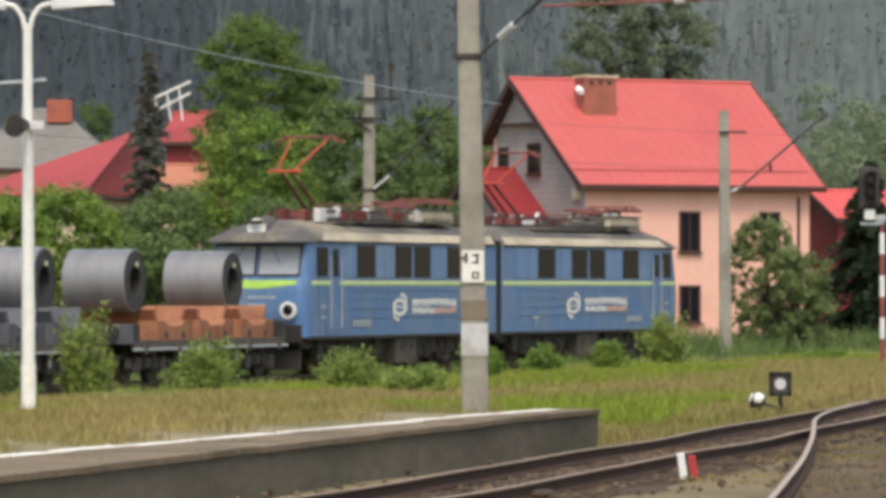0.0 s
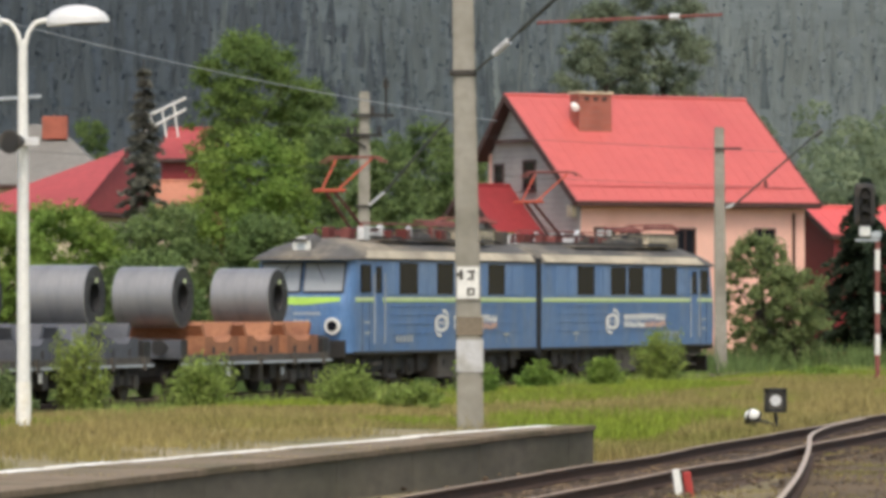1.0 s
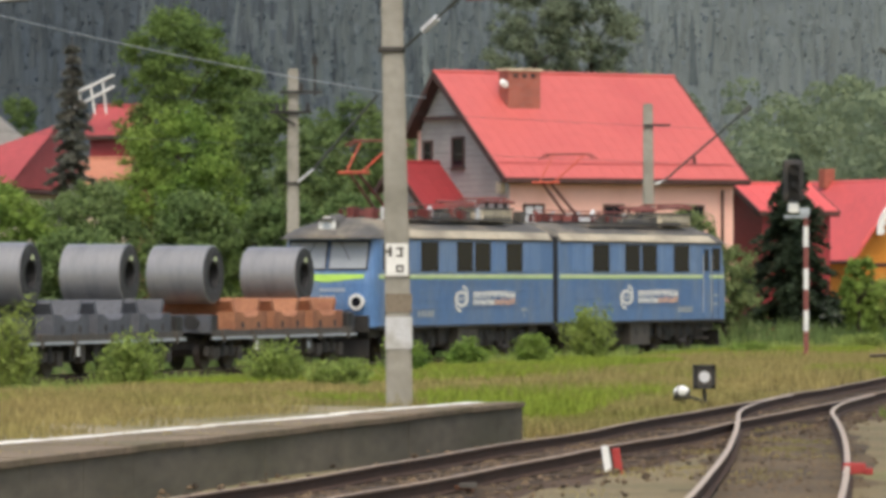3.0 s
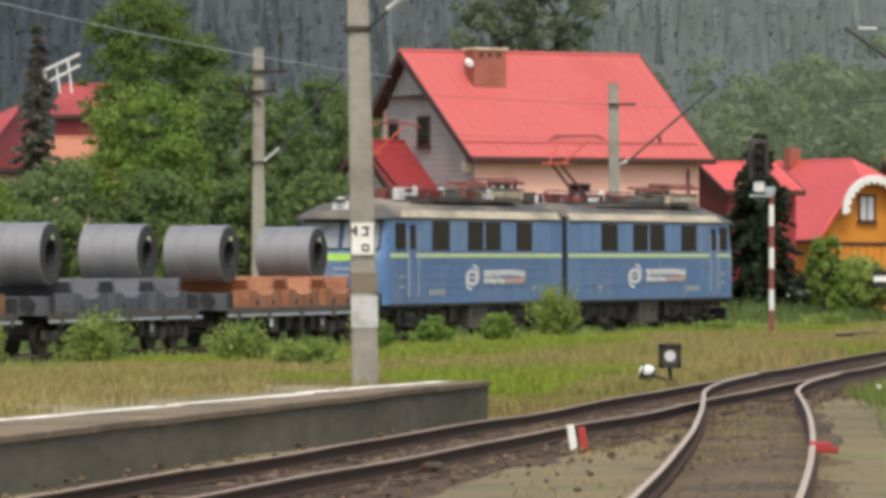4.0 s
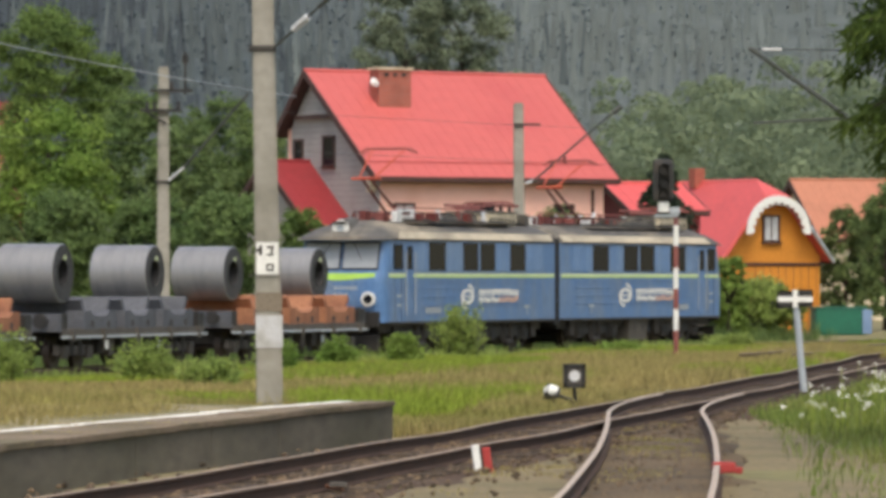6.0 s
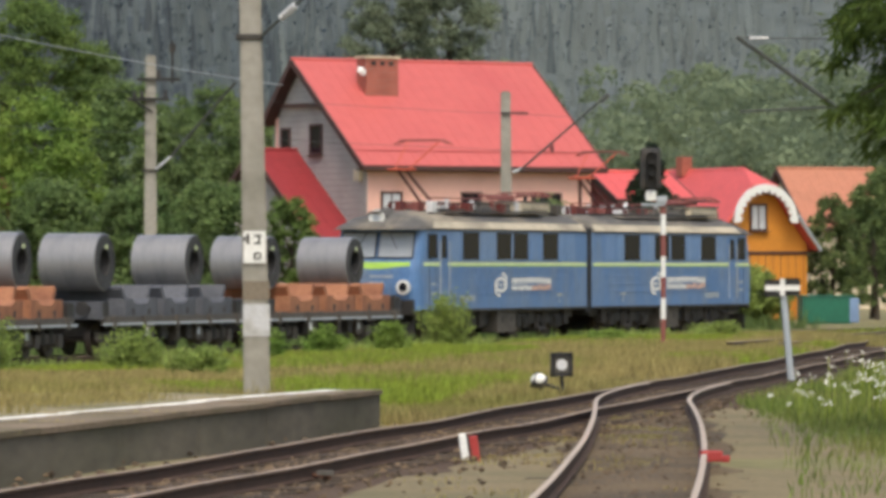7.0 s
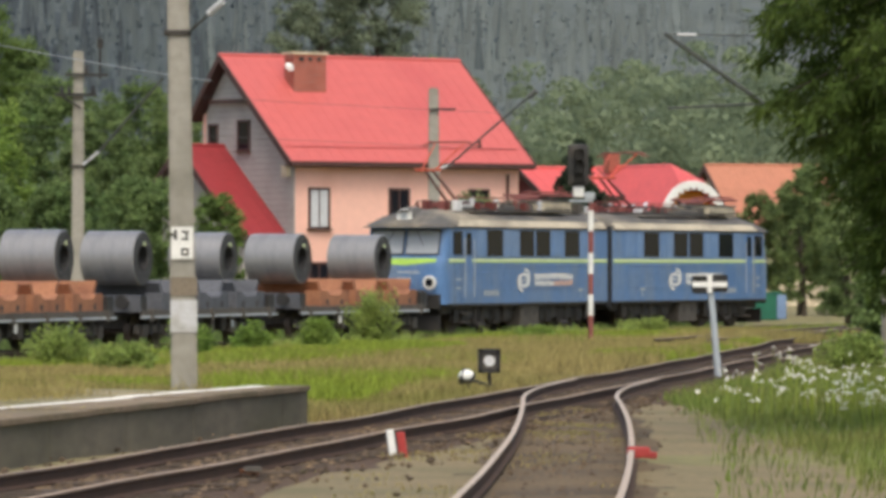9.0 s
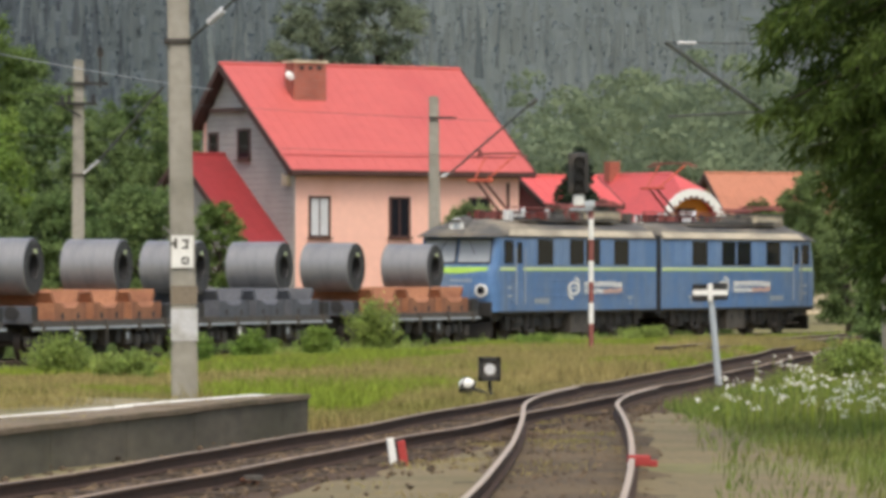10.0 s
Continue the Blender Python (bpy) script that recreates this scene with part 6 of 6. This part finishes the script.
def build_grass():
    def bank(r):
        y = 77 + 108 * r.random() ** 1.1
        lo = on_line((y - LINE_Y) / 0.93)[0] + 1.9 if y > 100 else -13
        hi = main_x(y) - 1.5 if y < 150 else min(main_x(y), 32)
        if lo >= hi:
            return None
        x = r.uniform(lo, hi)
        if on_platform(x, y) > -0.1:
            return None
        n = noise.noise((x * 0.2, y * 0.1, 1))
        return x, y, ground_z(x, y), (0.85 + 0.9 * n) * min(1, 0.22 + (x - lo) * 0.045 if y > 100 else 1)

    def green(r):
        y = r.uniform(78, 185)
        hi = main_x(y) - 1.4 if y < 150 else min(main_x(y), 32)
        lo = on_line((y - LINE_Y) / 0.93)[0] + 1.9 if y > 100 else -13
        if lo >= hi:
            return None
        x = r.uniform(lo, hi)
        if y > 100 and x - lo < 4.0 * r.random() + 1.5:
            return None
        if on_platform(x, y) > -0.1 or noise.noise((x * 0.16, y * 0.06, 5)) < 0.06:
            return None
        return x, y, ground_z(x, y), min(0.9, 0.25 + (x - lo) * 0.05) if y > 100 else 0.9

    def platform_top(r):
        y = r.uniform(44, 100)
        ex = -10.1 + (y - 25.0) * 12.35 / 51.4
        o = 2.2 + 8 * r.random()
        x = ex - o / 0.972
        if not 2.15 < on_platform(x, y) < 10 or noise.noise((x * 0.5, y * 0.3, 9)) < 0.25 - o * 0.12:
            return None
        return x, y, 0.27 if o < 7 else 0.0, 0.25 + min(0.55, o * 0.09)

    def right_bank(r):
        y = r.uniform(48, 150)
        x = max(branch_x(min(y, 88)) if y < 88 else main_x(y), main_x(y) if y > 80 else -9) + 1.8 + 12 * r.random() ** 1.2
        path = 3.5 - (y - 50) * 0.045
        off = x - (branch_x(y) if y < 88 else main_x(y))
        if y < 105 and off < path and r.random() > 0.12:
            return None
        return x, y, ground_z(x, y), 0.6 + 0.5 * r.random() + (0.3 if off > 4 else 0)

    def between(r):
        y = r.uniform(45, 84)
        a, b = main_x(y) + 1.3, branch_x(y) - 1.0
        x = r.uniform(a, b) if b > a + 0.3 and r.random() < 0.6 else branch_x(y) + r.uniform(-0.6, 0.6)
        if noise.noise((x * 0.6, y * 0.25, 2)) < 0.12:
            return None
        return x, y, -0.2, 0.3

    def mast_foot(r):
        a, d = r.uniform(0, math.tau), 0.2 + 0.5 * r.random()
        x, y = 0.53 + math.cos(a) * d, 83.5 + math.sin(a) * d
        return x, y, ground_z(x, y), 0.6 + 0.6 * r.random()

    def kerb(r):
        y = r.uniform(44, 76)
        x = -10.1 + (y - 25.0) * 12.35 / 51.4
        if noise.noise((y * 0.8, 3, 4)) < 0.15:
            return None
        return x - r.uniform(0.05, 1.6), y, 0.33, 0.4 + 0.5 * r.random()

    blades("mast_grass", "tall grass round the foot of the mast", GRASS_A, 260, mast_foot, 0.5, 14, 0.01)
    blades("kerb_weeds", "small weeds in the joints of the platform edge", GRASS_A, 260, kerb, 0.06, 15, 0.006)
    blades("tall_grass", "dry yellow-green tall grass on the bank", GRASS_A, 56000, bank, 0.34, 1, 0.014)
    blades("green_grass", "fresh green grass patches on the bank", GRASS_B, 24000, green, 0.34, 2, 0.014)
    blades("platform_grass", "dry grass growing on the platform top", GRASS_A, 14000, platform_top, 0.3, 3, 0.008)
    blades("right_grass", "olive green grass beside the track", GRASS_C, 26000, right_bank, 0.28, 4, 0.01)
    def weeds(r):
        s = r.uniform(-35, 45)
        x, y, _ = on_line(s, 2.2 + 7 * r.random())
        if noise.noise((x * 0.35, y * 0.2, 7)) < 0.1:
            return None
        return x, y, ground_z(x, y), 0.5 + 0.7 * r.random()

    def rear(r):
        x, y, _ = on_line(r.uniform(-40, 75), -2.6 - 4 * r.random())
        return x, y, ground_z(x, y), 0.6 + 0.6 * r.random()

    blades("rear_weeds", "dark tall weeds behind the train's line", LEAF_B, 6000, rear, 0.95, 9, 0.022)
    blades("bank_weeds", "uneven green weeds along the train's line", LEAF_W, 2400, weeds, 0.36, 8, 0.014)
    blades("track_weeds", "sparse weeds between the rails", GRASS_A, 520, between, 0.2, 6, 0.008)


build_grass()


def build_flowers():
    rng = np.random.default_rng(12)
    pts, stems = [], []
    for i in range(133):
        cx, cy = [(9.0, 77.5), (9.9, 78.5), (10.6, 80.0), (10.1, 74.5), (10.8, 76.0), (10.2, 72.5), (12.2, 99.0)][i % 7]
        x, y = cx + rng.normal() * 0.3, cy + rng.normal() * 1.8
        z = -0.15 + rng.uniform(0.25, 0.75)
        stems += [(x - 0.006, y, -0.3), (x + 0.006, y, -0.3), (x + 0.006, y, z), (x - 0.006, y, z)]
        for k in range(5):
            ox, oz, s = rng.normal() * 0.035, rng.normal() * 0.02, rng.uniform(0.008, 0.018)
            pts += [(x + ox - s, y - 0.02, z + oz), (x + ox, y - 0.02 - s * 0.5, z + oz - s), (x + ox + s, y - 0.02, z + oz), (x + ox, y - 0.02 + s * 0.5, z + oz + s)]
    t = thing("wildflowers", "white wildflowers on thin stems in the grass under the spruce", "flowers", kind="stuff")
    quads_object("petals", np.array(pts), PETAL, t)
    quads_object("stems", np.array(stems), GRASS_B, t)


build_flowers()

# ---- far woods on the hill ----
# Haze put into the hillside colours: three tints, paler to the right.
FAR_HAZE_THIN = leafy("far_woods_thin_haze", (0.093, 0.113, 0.127), (0.081, 0.10, 0.114), island=0.1, scale=0.006)
FAR_HAZE_MID = leafy("far_woods_mid_haze", (0.15, 0.18, 0.186), (0.13, 0.16, 0.168), island=0.1, scale=0.006)
FAR_HAZE_THICK = leafy("far_woods_thick_haze", (0.217, 0.252, 0.25), (0.19, 0.222, 0.222), island=0.1, scale=0.006)
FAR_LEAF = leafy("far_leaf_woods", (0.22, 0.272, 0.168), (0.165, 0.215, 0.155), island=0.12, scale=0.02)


def fir_woods():
    """Each tree: a slim inner cone wrapped in drooping sprays; three tints imitate haze that thickens to the right."""
    rng = np.random.default_rng(44)
    kinds = [([], []), ([], []), ([], [])]
    y = 870.0
    while y < 2400:
        for x in np.arange(-0.11 * y, 0.165 * y, 3.2 + (y - 870) * 0.003):
            px, py = x + rng.uniform(-2, 2), y + rng.uniform(-10, 10)
            z = ground_z(px, py)
            if z < 0.1 * py:
                # The haze tint goes by bearing, blended at random.
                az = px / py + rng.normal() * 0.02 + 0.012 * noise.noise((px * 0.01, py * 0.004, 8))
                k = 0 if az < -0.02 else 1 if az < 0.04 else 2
                kinds[k][0].append((px, py, z))
                kinds[k][1].append((rng.uniform(15, 27), rng.uniform(2.0, 3.2)))
        y += 22
    for (base, size), mat, word in zip(kinds, (FAR_HAZE_THIN, FAR_HAZE_MID, FAR_HAZE_THICK), ("thinly hazed fir", "half-hazed fir", "thickly hazed fir")):
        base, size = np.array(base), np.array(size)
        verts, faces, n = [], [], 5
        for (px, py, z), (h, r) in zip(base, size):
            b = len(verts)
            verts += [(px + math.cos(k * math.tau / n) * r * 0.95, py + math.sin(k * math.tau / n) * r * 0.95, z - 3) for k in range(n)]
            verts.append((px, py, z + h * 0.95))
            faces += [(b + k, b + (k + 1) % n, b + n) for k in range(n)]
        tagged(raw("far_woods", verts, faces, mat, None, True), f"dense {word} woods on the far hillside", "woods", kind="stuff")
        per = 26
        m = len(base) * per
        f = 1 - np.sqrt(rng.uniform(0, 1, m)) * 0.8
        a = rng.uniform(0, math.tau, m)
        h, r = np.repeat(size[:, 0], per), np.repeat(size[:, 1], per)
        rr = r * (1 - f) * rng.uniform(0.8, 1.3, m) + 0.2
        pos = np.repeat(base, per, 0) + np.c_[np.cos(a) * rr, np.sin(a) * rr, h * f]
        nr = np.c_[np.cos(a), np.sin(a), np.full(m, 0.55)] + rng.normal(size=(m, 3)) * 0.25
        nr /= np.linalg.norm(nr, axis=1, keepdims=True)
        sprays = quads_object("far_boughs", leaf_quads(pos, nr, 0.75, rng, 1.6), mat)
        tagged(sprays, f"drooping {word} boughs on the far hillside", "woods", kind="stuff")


def understorey():
    """An added sheet that fills the gaps between the tree tops, in the same haze tints."""
    ys = [880 + 14 * j for j in range(100)]
    n = 90
    verts, faces, mats = [], [], []
    for y in ys:
        for i in range(n + 1):
            x = y * (-0.115 + 0.285 * i / n)
            verts.append((x, y, ground_z(x, y) + 11 + 1.6 * noise.noise((x * 0.12, y * 0.05, 2)) + 1.2 * noise.noise((x * 0.5, y * 0.2, 5))))
    for j in range(len(ys) - 1):
        for i in range(n):
            a = j * (n + 1) + i
            faces.append((a, a + 1, a + n + 2, a + n + 1))
            # Same haze tints by bearing as the trees.
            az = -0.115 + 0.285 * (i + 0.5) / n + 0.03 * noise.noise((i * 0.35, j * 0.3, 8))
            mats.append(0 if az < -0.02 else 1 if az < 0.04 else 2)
    ob = raw("far_understorey", verts, faces, FAR_HAZE_THIN, None, True)
    ob.data.materials.append(FAR_HAZE_MID)
    ob.data.materials.append(FAR_HAZE_THICK)
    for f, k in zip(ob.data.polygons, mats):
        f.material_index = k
    tagged(ob, "filler canopy of the hillside woods, tinted with haze", "woods", kind="stuff")


def leaf_woods():
    """Far leaf trees in clumps on the lower slope."""
    rng = np.random.default_rng(9)
    cen, rad = [], []
    for i in range(330):
        y = rng.uniform(380, 880)
        x = rng.uniform(-0.11, 0.16) * y
        az = x / y
        top = (9 + 6 * rng.random()) * (0.8 if az < 0.05 else 1.15)
        if 0.066 < az < 0.082 and 600 < y < 760:
            continue
        z = ground_z(x, y)
        for k in range(7):
            lift = rng.uniform(0.15, 0.95)
            cen.append((x + rng.normal() * 2.6 * (1.2 - lift), y + rng.normal() * 2.0, z + top * lift))
            rad.append(rng.uniform(1.8, 3.2) * (1.25 - 0.5 * lift))
    cen, rad = np.array(cen), np.array(rad)
    per = 100
    n = len(cen) * per
    d = rng.normal(size=(n, 3))
    d /= np.linalg.norm(d, axis=1, keepdims=True)
    d[:, 2] = np.abs(d[:, 2]) * 1.0 - 0.25
    pos = np.repeat(cen, per, 0) + d * np.repeat(rad, per)[:, None] * rng.uniform(0.8, 1.1, (n, 1))
    nr = d + rng.normal(size=(n, 3)) * 0.3
    nr /= np.linalg.norm(nr, axis=1, keepdims=True)
    ob = quads_object("far_leaf_woods", leaf_quads(pos, nr, 0.42, rng, 1.3), FAR_LEAF)
    tagged(ob, "hazy green leaf trees on the lower hillside", "woods", kind="stuff")


fir_woods()
understorey()
leaf_woods()

motions()
